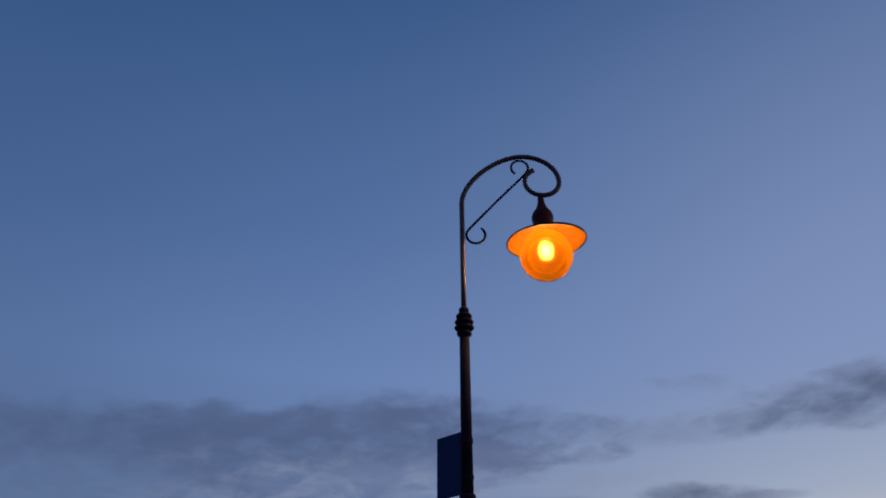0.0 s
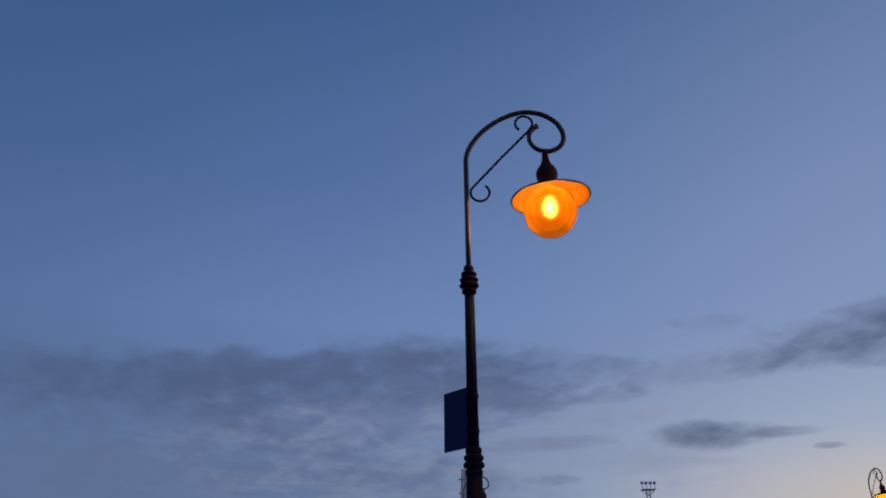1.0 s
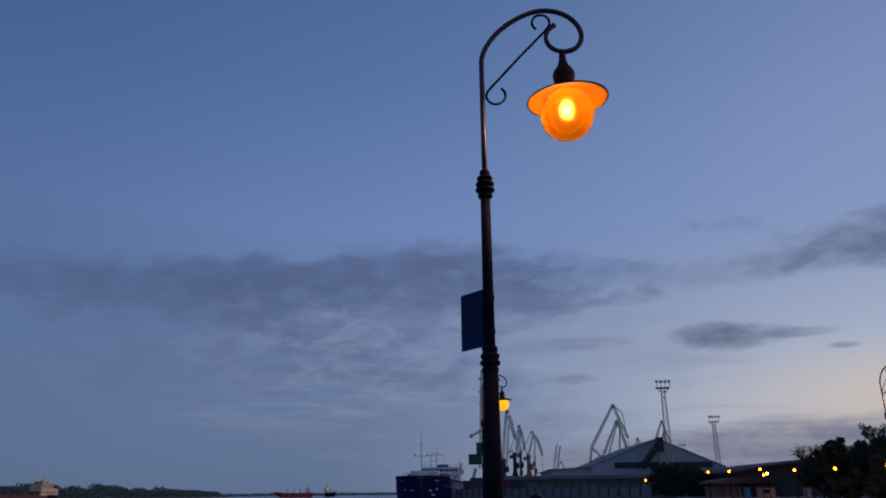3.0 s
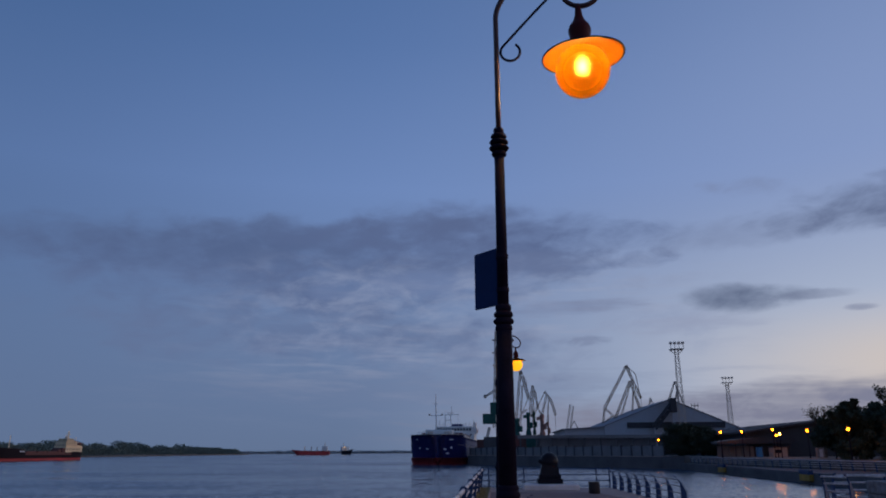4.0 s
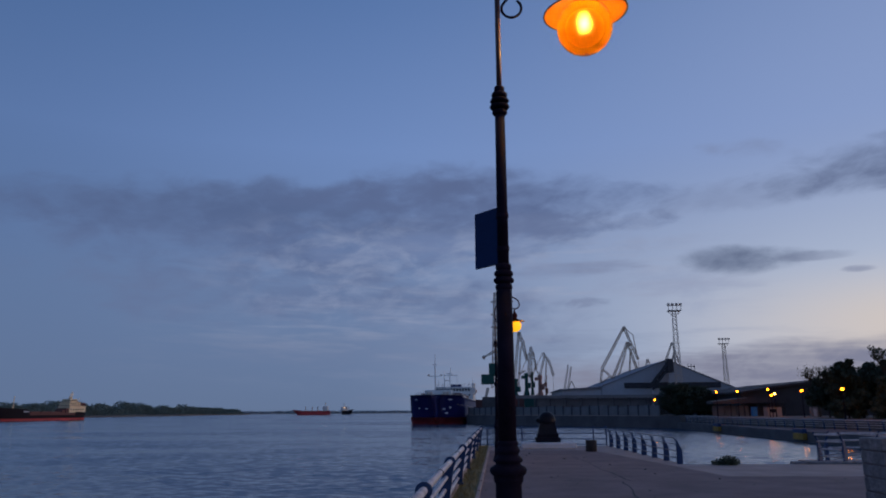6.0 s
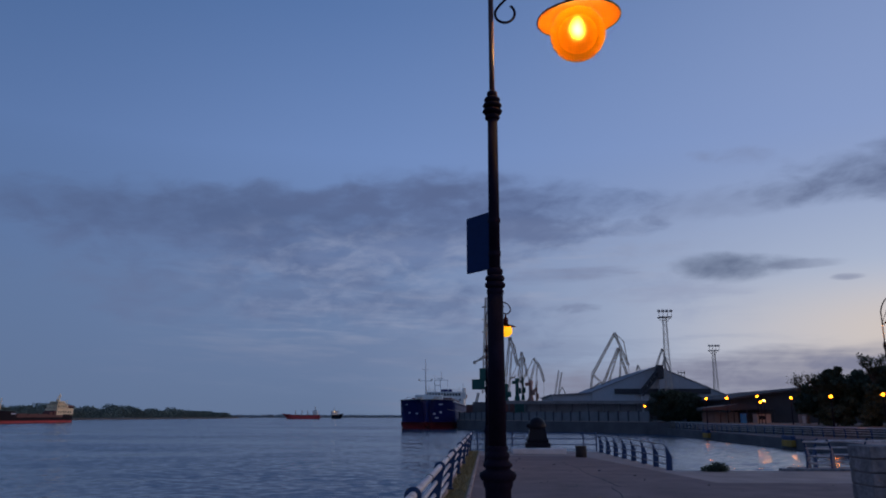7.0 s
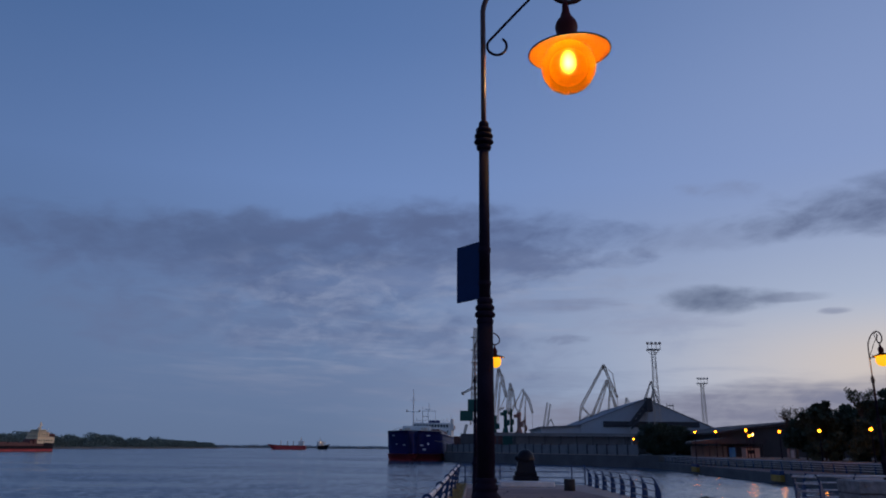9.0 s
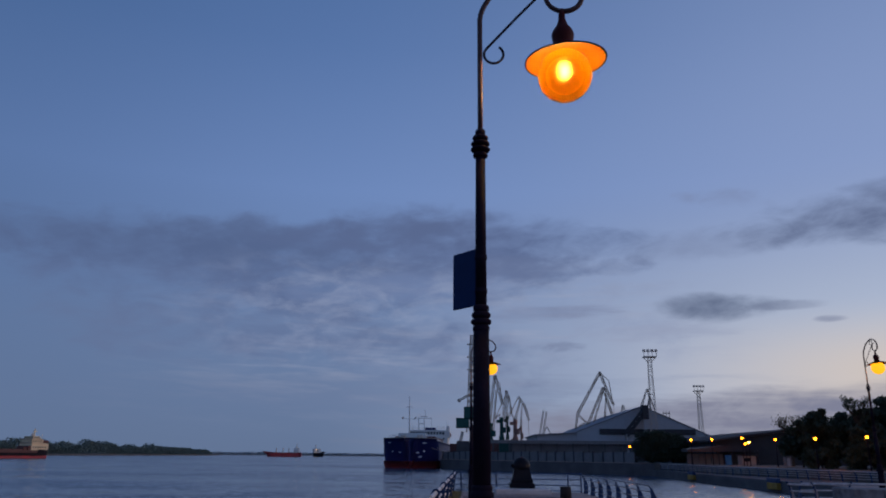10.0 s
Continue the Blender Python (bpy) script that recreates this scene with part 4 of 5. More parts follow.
part("lifeboat", lathe(bmesh.new(), [(0.1, 0), (0.6, 0.6), (0.75, 2.2), (0.55, 3.8), (0.1, 4.4)], 12), deck_brown, tanker, "orange-brown lifeboat", smooth=True).matrix_basis = pose(4.0, 52.4, 6.1, 90)
for x, y, z0, z1 in ((2.6, 41.6, 8.9, 10.4), (-2.0, 45.6, 8.9, 10.8), (3.2, 47.8, 7.3, 9.6), (0.4, 49.5, 5.3, 8.2)):
    part("aerial", tube(bmesh.new(), [(x, y, z0), (x, y, z1)], 0.14, 6), ship_cream, tanker)
bm = tube(bmesh.new(), [(0.6, 44.6, 8.8), (0.6, 44.6, 13.2)], [0.45, 0.2], 8)
beam(bm, (0.6, 43.1, 11.4), (0.6, 46.1, 11.4), 0.35)
beam(bm, (0.6, 43.7, 12.3), (0.6, 45.5, 12.3), 0.25)
part("mast", bm, ship_cream, tanker)
part("searchlight", slab(0.2, 1.4, 42.6, 43.4, 8.9, 9.8, bevel=0.15), crane_grey, tanker)
part("funnel", slab(-1.4, 1.4, 49.0, 51.0, 5.3, 7.2, bevel=0.2), deck_brown, tanker)
part("foremast", tube(bmesh.new(), [(0, 6.5, 2.6), (0, 6.9, 10.0)], [0.34, 0.18], 8), ship_cream, tanker)
part("name_block", slab(5.05, 5.2, 9.2, 12.4, 1.7, 2.3), paint_white_mark, tanker)


def distant_ship(x, y, turn, length, body, label):
    th = thing("cargo_ship", label, "ship", pose(x, y, 0, 0, 0, turn), group="ships far down the river")
    part("hull", hull_mesh(length, length * 0.16, WATER - 0.5, 1.0, 1.2, n=14), body, th, smooth=True)
    part("deckhouse", slab(-2.6, 2.6, length * 0.78, length * 0.93, 0.9, 4.8, bevel=0.2), ship_white, th)
    part("mast", tube(bmesh.new(), [(0, length * 0.85, 4.7), (0, length * 0.85, 8)], 0.3, 6), crane_grey, th)
    for k in (0.25, 0.45, 0.62):
        part("deck_crane", tube(bmesh.new(), [(0, length * k, 1), (0, length * k, 4.6)], 0.35, 6), crane_grey, th)
    part("deck_lamp", slab(-0.45, 0.45, length * 0.77, length * 0.775, 3.6, 4.3), bulb_dim, th, "lit deck lamp")
    return th


distant_ship(-172, 628, -84, 28, hull_red, "red-hulled cargo ship far down the river")
distant_ship(-137, 685, 40, 16, hull_black, "dark cargo ship with a lit lamp far off")

# ---- far banks ----


def wood(name, label, line, height, depth, count, leaf, seed, mat):
    """A long uneven row of tree crowns along a bank."""
    rn = random.Random(seed)
    bm = bmesh.new()
    for i in range(count):
        t = rn.random()
        k = t * (len(line) - 1)
        j = min(int(k), len(line) - 2)
        p = Vector(line[j]).lerp(Vector(line[j + 1]), k - j)
        hh = height(t) * (0.75 + 0.6 * noise.noise((t * 23, seed, 0)) + 0.6 * noise.noise((t * 67, seed, 3)) + 0.35 * noise.noise((t * 160, seed, 6)))
        z = hh * rn.random() ** 0.7
        wide = depth * (1 - 0.5 * z / max(hh, 0.1))
        c = Vector((p.x + rn.uniform(-1, 1) * wide, p.y + rn.uniform(-0.2, 1) * wide, WATER + 1.1 + z))
        a, b_ = Vector((rn.gauss(0, 1), rn.gauss(0, 0.4), rn.gauss(0, 1))).normalized(), Vector((rn.gauss(0, 1), rn.gauss(0, 0.4), rn.gauss(0, 1))).normalized()
        s = leaf * rn.uniform(0.5, 1.3)
        bm.faces.new([bm.verts.new(q) for q in (c - a * s, c + b_ * s * 0.7, c + a * s, c - b_ * s * 0.7)])
    return tagged(part(name, bm, mat), label, "woodland", kind="stuff")


bank = part("far_bank", outline(((-900, 150), (-330, 330), (-290, 560), (-262, 690), (-250, 735), (-262, 760), (-420, 800), (-900, 800)), WATER - 1, WATER + 0.9), soil)
tagged(bank, "low sandy far bank of the river", "bank", kind="structure")
wood("far_bank_woods", "riverside trees along the far bank, haze painted into their green", ((-352, 340, 0), (-342, 480, 0), (-314, 580, 0), (-290, 690, 0), (-266, 738, 0)), lambda t: 10.5 - 6.6 * max(0, t - 0.5) / 0.5, 9, 60000, 0.6, 3, leaf_far_haze)
low_bank = part("horizon_bank", outline(((-420, 803), (-200, 870), (300, 880), (300, 1350), (-900, 1350), (-900, 803)), WATER - 1, WATER + 0.3), soil)
tagged(low_bank, "dim low bank on the horizon", "bank", kind="structure")
wood("horizon_woods", "thin line of trees on the horizon, haze painted into the leaves", ((-420, 815, 0), (-200, 880, 0), (40, 888, 0)), lambda t: 2.6 - 1.2 * t, 8, 9000, 0.8, 5, leaf_haze)

# ---- port quay opposite ----
port = part("port_quay", outline(((-9, 209), (4, 190), (36.2, 153), (36.2, 700), (-4, 700), (-9, 260)), -5, 0.0), quay_stone)
tagged(port, "dark stained concrete port quay wall", "quay", kind="structure")
PQ = [Vector((-8.6, 210, 0)), Vector((4.2, 191.2, 0)), Vector((33.2, 157.9, 0))]
fence = thing("port_fence", "grey concrete panel fence on the port quay", "fence", kind="structure")
for a, b_ in zip(PQ, PQ[1:]):
    d = b_ - a
    k = max(1, round(d.length / 2.8))
    ang = math.degrees(math.atan2(d.y, d.x))
    for i in range(k):
        p = a + d * (i / k)
        m = pose(p.x, p.y, 0, 0, 0, ang)
        w = d.length / k
        part("panel", slab(0.12, w - 0.12, 0.3, 0.5, 0.0, 2.1 + 0.1 * math.sin(i * 5.1), m), panel_concrete, fence)
        part("fence_post", slab(-0.14, 0.14, 0.18, 0.6, 0.0, 2.3, m), shed_band, fence, "dark fence post")
for a, b_ in zip(PQ, PQ[1:]):
    d = b_ - a
    m = pose(a.x, a.y, 0, 0, 0, math.degrees(math.atan2(d.y, d.x)))
    part("coping", slab(0, d.length, -0.75, -0.1, -0.28, 0.1, m), concrete, fence, "pale worn coping of the quay")
    part("fender_beam", slab(0, d.length, -0.85, -0.6, -1.5, -1.2, m), shed_band, fence)
ledge = thing("quay_ledge", "long pale concrete gallery above the port fence", "gallery", kind="structure")
part("gallery_beam", slab(4.5, 46, 191, 192.2, 4.2, 5.0), panel_concrete, ledge)
part("gallery_wall", slab(10, 46, 193, 193.3, 0, 4.2), panel_concrete, ledge)
for i in range(11):
    part("gallery_post", slab(5 + i * 4, 5.3 + i * 4, 191.2, 191.6, 0, 4.22), quay_stone, ledge)

# ---- cargo shed ----
shed = thing("cargo_shed", "large grey gabled cargo shed with dark window band", "shed", kind="structure")
Y0, K = 195.0, 195.0 / 170.0


def at_k(x, z):
    return x * K, 1.6 + (z - 1.6) * K


def prism(profile, y0, y1):
    """A profile in x and z, drawn out along y."""
    bm = bmesh.new()
    a, b_ = [bm.verts.new((x, y0, z)) for x, z in profile], [bm.verts.new((x, y1, z)) for x, z in profile]
    bm.faces.new(a)
    bm.faces.new(b_[::-1])
    for i in range(len(profile)):
        j = (i + 1) % len(profile)
        bm.faces.new((a[i], b_[i], b_[j], a[j]))
    bmesh.ops.recalc_face_normals(bm, faces=bm.faces[:])
    return bm


pk, le, re_ = at_k(38.24, 12.2), at_k(23.4, 6.5), at_k(53.75, 5.5)
part("gable_wall", prism([(le[0], 0), (re_[0], 0), re_, pk, le], Y0, Y0 + 60), shed_wall, shed)
for a, b_, name in ((le, pk, "roof_left"), (pk, re_, "roof_right")):
    part("roof", prism([(a[0], a[1] + 0.02), (b_[0], b_[1] + 0.02), (b_[0], b_[1] + 0.22), (a[0], a[1] + 0.22)], Y0 - 0.3, Y0 + 60), shed_sheet, shed)
x0, x1 = at_k(28.4, 0)[0], at_k(49.7, 0)[0]
part("window_band", slab(x0, x1, Y0 - 0.25, Y0 - 0.02, 6.7, 8.1), shed_band, shed)
for i in range(14):
    w = (x1 - x0) / 14
    part("mullion", slab(x0 + w * i, x0 + w * i + 0.12, Y0 - 0.32, Y0 - 0.2, 6.7, 8.1), shed_band, shed)
part("fascia", slab(le[0], re_[0], Y0 - 0.8, Y0 - 0.05, 4.2, 4.9), shed_roof, shed)
for i in range(24):
    x = le[0] + (re_[0] - le[0]) * (i + 0.5) / 24
    top = (le[1] + (pk[1] - le[1]) * (x - le[0]) / (pk[0] - le[0])) if x < pk[0] else (re_[1] + (pk[1] - re_[1]) * (re_[0] - x) / (re_[0] - pk[0]))
    part("cladding_rib", slab(x - 0.05, x + 0.05, Y0 - 0.09, Y0, 0.2, top), shed_wall, shed)
wing_l, wing_r = at_k(14.5, 6.0), at_k(23.4, 6.45)
annexe = thing("shed_annexe", "lower grey flat-roofed annexe of the cargo shed", "shed", kind="structure")
part("wall", prism([(wing_l[0], 0), (wing_r[0] - 0.02, 0), (wing_r[0] - 0.02, wing_r[1] - 0.3), (wing_l[0], wing_l[1] - 0.3)], Y0 + 0.5, Y0 + 40), shed_wall, annexe)
part("roof", prism([(wing_l[0] - 0.6, wing_l[1] - 0.3), (wing_r[0] - 0.02, wing_r[1] - 0.28), (wing_r[0] - 0.02, wing_r[1]), (wing_l[0] - 0.6, wing_l[1])], Y0 - 0.2, Y0 + 40), shed_sheet, annexe)
bm = bmesh.new()
for x in (50.4, 51.2, 52.0):
    beam(bm, (x, 200, 8.0), (x, 200, 13.0), 0.12)
beam(bm, (50.3, 200, 12.4), (52.2, 200, 12.4), 0.2)
part("roof_platform", bm, shed_band, shed, "dark roof platform with rails")
conveyor = thing("conveyor", "dark inclined conveyor gallery against the shed gable", "conveyor")
bm = lattice(bmesh.new(), (38.9, Y0 - 2, 6.6), (43.9, Y0 - 2, 12.6), 1.0, 1.0, 5, 0.5)
part("gallery", bm, shed_band, conveyor)
part("head_house", slab(43.2, 44.8, Y0 - 3, Y0 - 1, 10.5, 14.0, bevel=0.1), shed_band, conveyor)
part("leg", slab(43.6, 44.2, Y0 - 2.3, Y0 - 1.7, 0, 10.6), shed_wall, conveyor)
part("leg", slab(39.0, 39.5, Y0 - 2.3, Y0 - 1.7, 0, 6.8), shed_wall, conveyor)

# ---- floodlight masts ----


def flood_mast(x, y, top, w):
    th = thing("floodlight_mast", "tall grey lattice floodlight mast in the port", "mast", pose(x, y, 0), "floodlight masts")
    part("column", lattice(bmesh.new(), (0, 0, 0), (0, 0, top), w * 1.7, w * 0.75, 22, 0.09 * w), crane_grey, th)
    part("platform", slab(-w * 1.5, w * 1.5, -w, w, top, top + 0.25), crane_grey, th)
    for sx in (-1.5, -0.5, 0.5, 1.5):
        part("rail_post", beam(bmesh.new(), (sx * w, -w, top), (sx * w, -w, top + w * 1.3), 0.12), crane_grey, th)
    part("guard_rail", beam(bmesh.new(), (-1.5 * w, -w, top + w * 1.3), (1.5 * w, -w, top + w * 1.3), 0.12), crane_grey, th)
    for sx in (-1, 1):
        part("strut", beam(bmesh.new(), (sx * w * 0.4, 0, top - w * 1.1), (sx * w * 1.5, 0, top), 0.14), crane_grey, th)
    for sx in (-1.45, -0.5, 0.5, 1.45):
        part("floodlight", slab(sx * w - 0.35 * w, sx * w + 0.3 * w, -w * 1.2, -w * 0.8, top + w * 1.3, top + w * 1.85, bevel=0.05), crane_grey, th)


flood_mast(40.6 * 188 / 170, 188, 1.6 + (23.3 - 1.6) * 188 / 170, 1.04)
flood_mast(51.05 * 300 / 170, 300, 1.6 + (15.7 - 1.6) * 300 / 170, 1.25)

# ---- portal cranes ----


def portal_crane(x, y, s, jib, label, steel=crane_grey, house_mat=crane_green, slim=1.0):
    """jib: dict of points (x, z), metres at the crane, ground at 0."""
    th = thing("portal_crane", label, "crane", pose(x, y, 0), "portal cranes")
    bm = bmesh.new()
    for sx in (-1, 1):
        for sy in (-1, 1):
            beam(bm, (sx * 4 * s, sy * 4 * s, 0), (sx * 1.8 * s, sy * 1.8 * s, 9 * s), 0.7 * s)
    for sy in (-1, 1):
        beam(bm, (-4 * s, sy * 4 * s, 4 * s), (4 * s, sy * 4 * s, 4 * s), 0.6 * s)
    part("portal", bm, steel, th)
    part("machine_house", slab(-2.6 * s, 2.2 * s, -2 * s, 2 * s, 9 * s, 12.5 * s, bevel=0.1), house_mat, th)
    part("column", slab(-0.9 * s, 0.9 * s, -0.9 * s, 0.9 * s, 12.4 * s, 12.5 * s + 4.5 * s, bevel=0.1), house_mat, th)
    foot, top, tip = jib["foot"], jib["top"], jib["tip"]
    part("jib", lattice(bmesh.new(), (foot[0], 0, foot[1]), (top[0], 0, top[1]), 1.6 * s * slim, 0.8 * s * slim, 12, 0.3 * s * slim), steel, th)
    part("beak", lattice(bmesh.new(), (top[0], 0, top[1]), (tip[0], 0, tip[1]), 1.1 * s * slim, 0.5 * s * slim, 7, 0.26 * s * slim), steel, th)
    bm = bmesh.new()
    ap = jib["apex"]
    for sy in (-1.2, 1.2):
        beam(bm, (-2 * s, sy * s, 12.5 * s), (ap[0], sy * 0.4 * s, ap[1]), 0.7 * s * slim)
        beam(bm, (2 * s, sy * s, 12.5 * s), (ap[0], sy * 0.4 * s, ap[1]), 0.7 * s * slim)
    part("tower", bm, steel, th)
    back = jib["back"]
    bm = bmesh.new()
    beam(bm, (ap[0], 0, ap[1]), (back[0], 0, back[1]), 0.3 * s)
    beam(bm, (ap[0], 0, ap[1]), (top[0], 0, top[1]), 0.22 * s)
    part("stay", bm, steel, th)
    part("hook_rope", tube(bmesh.new(), [(tip[0], 0, tip[1]), (tip[0], 0, tip[1] - 9 * s)], 0.06 * s, 5), steel, th)
    return th


def pts_at(y, x0, **named):
    """Points given at 170 m carried out to y, about the crane's own foot."""
    k = y / 170.0
    return {n: (x * k - x0, 1.6 + (z - 1.6) * k) for n, (x, z) in named.items()}


portal_crane(58.0, 250, 0.8, pts_at(250, 58.0, foot=(37.9, 11.8), top=(39.6, 16.2), tip=(41.0, 11.5), apex=(39.9, 14.0), back=(38.9, 10.0)), "grey portal crane by the floodlight mast", slim=0.5)


def luffing_crane(label, x, y, column, members, steel=crane_dark, pier=crane_green):
    """A slewing pier on a portal, with jib, beak and stays given as (part, width, points in x and z)."""
    th = thing("portal_crane", label, "crane", pose(x, y, 0), "portal cranes")
    r, z1 = column[0] * 0.72, column[1]
    bm = bmesh.new()
    for sx in (-1, 1):
        for sy in (-1, 1):
            beam(bm, (sx * 3.2, sy * 3.2, 0), (sx * 1.3, sy * 1.3, z1 * 0.45), 0.45)
        beam(bm, (sx * 3.0, -3.0, 0.7), (sx * 3.0, 3.0, 0.7), 0.4)
    part("portal", bm, steel, th)
    part("pier", lathe(bmesh.new(), [(r * 1.5, z1 * 0.44), (r * 1.4, z1 * 0.52), (r, z1 * 0.58), (r * 0.9, z1 * 0.9), (r * 1.15, z1 * 0.92), (r * 1.1, z1)], 14), pier, th)
    part("cab", slab(r * 0.7, r * 2.1, -1.1, 0.7, z1 * 0.62, z1 * 0.62 + 1.9, bevel=0.1), pier, th)
    part("counterweight", slab(-r * 2.6, -r * 0.8, -0.9, 0.9, z1 * 0.86, z1 * 0.86 + 1.1, bevel=0.1), pier, th)
    for name, w, pts in members:
        bm = bmesh.new()
        pts = [(px - x, 0, pz) for px, pz in pts]
        for a_, b_ in zip(pts, pts[1:]):
            if w > 0.3:
                lattice(bm, a_, b_, w, w * 0.8, max(3, round((Vector(b_) - Vector(a_)).length / 1.3)), w * 0.24)
            else:
                beam(bm, a_, b_, w)
        part(name, bm, steel, th)
    return th


luffing_crane("tall grey portal crane behind the shed, jib folded", 36.5, 230, (1.2, 10.0), (
    ("jib", 0.7, ((32.0, 13.6), (39.4, 26.3))), ("beak", 0.62, ((39.3, 26.4), (41.4, 20.6), (43.1, 16.4))), ("beak_stay", 0.2, ((39.4, 26.3), (42.0, 23.7), (43.0, 16.6))),
    ("tower", 0.6, ((34.7, 9.8), (40.1, 21.6))), ("tower_leg", 0.6, ((43.2, 11.0), (40.2, 21.6))), ("tower_leg", 0.4, ((36.6, 10.5), (40.2, 20.6))), ("tower_leg", 0.4, ((40.0, 10.0), (40.9, 18.6))),
    ("rocker", 0.5, ((32.0, 13.6), (31.2, 8.6))), ("rocker", 0.45, ((32.0, 13.6), (35.1, 10.6))), ("rocker", 0.4, ((31.3, 9.0), (34.2, 11.2))), ("hook_rope", 0.1, ((43.1, 16.4), (43.1, 9.0)))), crane_dark, crane_green)
luffing_crane("grey portal crane on the far quay, jib folded", 5.9, 262, (1.3, 12.0), (
    ("jib", 0.8, ((5.7, 11.0), (7.7, 28.4))), ("tower_leg", 0.6, ((7.0, 8.5), (8.3, 23.5))), ("beak", 0.9, ((7.7, 28.5), (9.2, 23.4), (10.4, 18.4))), ("beak_stay", 0.2, ((7.7, 28.5), (9.6, 25.2), (10.3, 18.8))), ("hook_rope", 0.1, ((10.4, 18.4), (10.4, 9.0)))))
luffing_crane("grey and green portal crane with drooping beak on the far quay", 10.0, 262.5, (0.95, 14.0), (
    ("jib", 0.7, ((10.6, 12.6), (11.8, 23.2))), ("tower_leg", 0.5, ((11.4, 9.0), (12.3, 21.4))), ("beak", 0.62, ((11.8, 23.2), (12.8, 19.6), (13.5, 15.6))), ("beak_stay", 0.2, ((11.8, 23.2), (13.0, 20.8), (13.5, 15.8))),
    ("counter_arm", 0.5, ((7.6, 13.7), (9.7, 14.9))), ("stay", 0.2, ((8.0, 14.0), (11.4, 21.6)))))
luffing_crane("rust-red portal crane with curved beak on the far quay", 14.7, 261.5, (1.0, 13.2), (
    ("jib", 0.6, ((14.6, 12.6), (16.5, 19.6))), ("strut", 0.32, ((13.2, 15.6), (16.0, 21.0))), ("tower_leg", 0.4, ((13.3, 15.7), (14.6, 12.8))), ("beak", 0.7, ((15.9, 21.0), (17.9, 18.3), (18.8, 15.6), (19.4, 12.9))),
    ("tower_leg", 0.4, ((16.4, 9.5), (17.2, 18.6))), ("hook_rope", 0.1, ((19.3, 12.9), (19.3, 7.0)))), crane_dark, crane_rust)
luffing_crane("small green portal crane between taller ones", 12.2, 266, (0.6, 14.6), (("jib", 0.4, ((12.1, 13.0), (13.8, 16.4))), ("stay", 0.15, ((11.4, 14.4), (13.8, 16.4)))))
luffing_crane("slim rusty portal crane with short jib", 16.9, 264, (0.45, 11.0), (("jib", 0.4, ((16.9, 10.4), (17.2, 13.2))),), crane_rust, crane_rust)
luffing_crane("pale twin-jib crane above the annexe", 23.6, 262.8, (0.7, 7.0), (("jib", 0.5, ((22.9, 6.6), (24.8, 16.7))), ("jib", 0.5, ((24.1, 6.8), (25.8, 16.1))), ("stay", 0.3, ((24.6, 8.6), (25.8, 11.0), (27.0, 8.4)))), crane_grey, shed_band)
luffing_crane("small dark crane head above the shed ridge", 48.8, 245, (0.8, 12.0), (("jib", 0.5, ((47.6, 12.0), (48.9, 17.3))), ("beak", 0.4, ((48.9, 17.3), (50.4, 13.6)))), crane_grey, shed_band)

# quay crane half hidden behind the lamp post
qc = thing("quay_crane", "dark slewing quay crane with green cabin and counterweight", "crane", pose(-1.2, 232, 0), "portal cranes")
bm = bmesh.new()
for sx in (-1, 1):
    for sy in (-1, 1):
        beam(bm, (sx * 4, sy * 4, 0), (sx * 2, sy * 2, 8), 0.8)
part("portal", bm, crane_grey, qc)
part("tower", lattice(bmesh.new(), (0.4, 0, 8), (0.9, 0, 38), 2.4, 0.9, 16, 0.35), crane_grey, qc)
part("cabin", slab(-1.6, 2.2, -2, 2, 12.0, 15.6, bevel=0.1), crane_green, qc)
part("counterweight", slab(-4.0, 0.0, -1.8, 1.8, 9.2, 12.2, bevel=0.1), crane_green, qc)
bm = lattice(bmesh.new(), (0.3, 0, 19.5), (-2.9, 0, 17.7), 0.7, 0.4, 4, 0.2)
part("light_arm", bm, crane_grey, qc)
bm = bmesh.new()
bmesh.ops.create_icosphere(bm, subdivisions=2, radius=0.6, matrix=pose(-3.1, 0, 17.6))
part("spotlight", bm, crane_grey, qc, smooth=True)
for z in (27, 31, 35):
    part("ladder_stage", slab(-0.6, 1.9, -0.8, 0.8, z, z + 0.25), crane_grey, qc)
for x, y, w, h, mat, txt in ((2.5, 205, 5.0, 4.2, brick_red, "red-brown stacked cargo container"), (-4.5, 222, 4.5, 4.4, deck_brown, "brown cargo container on the quay"), (8.5, 204, 3.0, 4.6, crane_green, "green cargo container on the quay"), (17, 206, 2.4, 4.4, brick_red, "red cargo container on the quay"),
                             (-1.6, 212, 6.0, 5.0, quay_stone, "dark grey stacked cargo containers on the quay"), (5.4, 213, 4.2, 5.4, deck_brown, "brown stacked cargo containers on the quay"),
                             (10.6, 212, 5.8, 4.8, quay_stone, "dark grey stacked cargo containers on the quay"), (16.6, 213, 5.6, 5.2, shed_band, "black stacked cargo containers on the quay"), (21.8, 212, 4.4, 4.6, quay_stone, "dark grey stacked cargo containers on the quay")):
    cn = thing("cargo_container", txt, "container", pose(x, y, 0), "containers on the port quay")
    part("body", slab(-w / 2, w / 2, -1.2, 1.2, 0, h, bevel=0.05), mat, cn)
    for i in range(8):
        part("corrugation", slab(-w / 2 + w * (i + 0.35) / 8, -w / 2 + w * (i + 0.65) / 8, -1.26, -1.19, 0.2, h - 0.2), mat, cn)

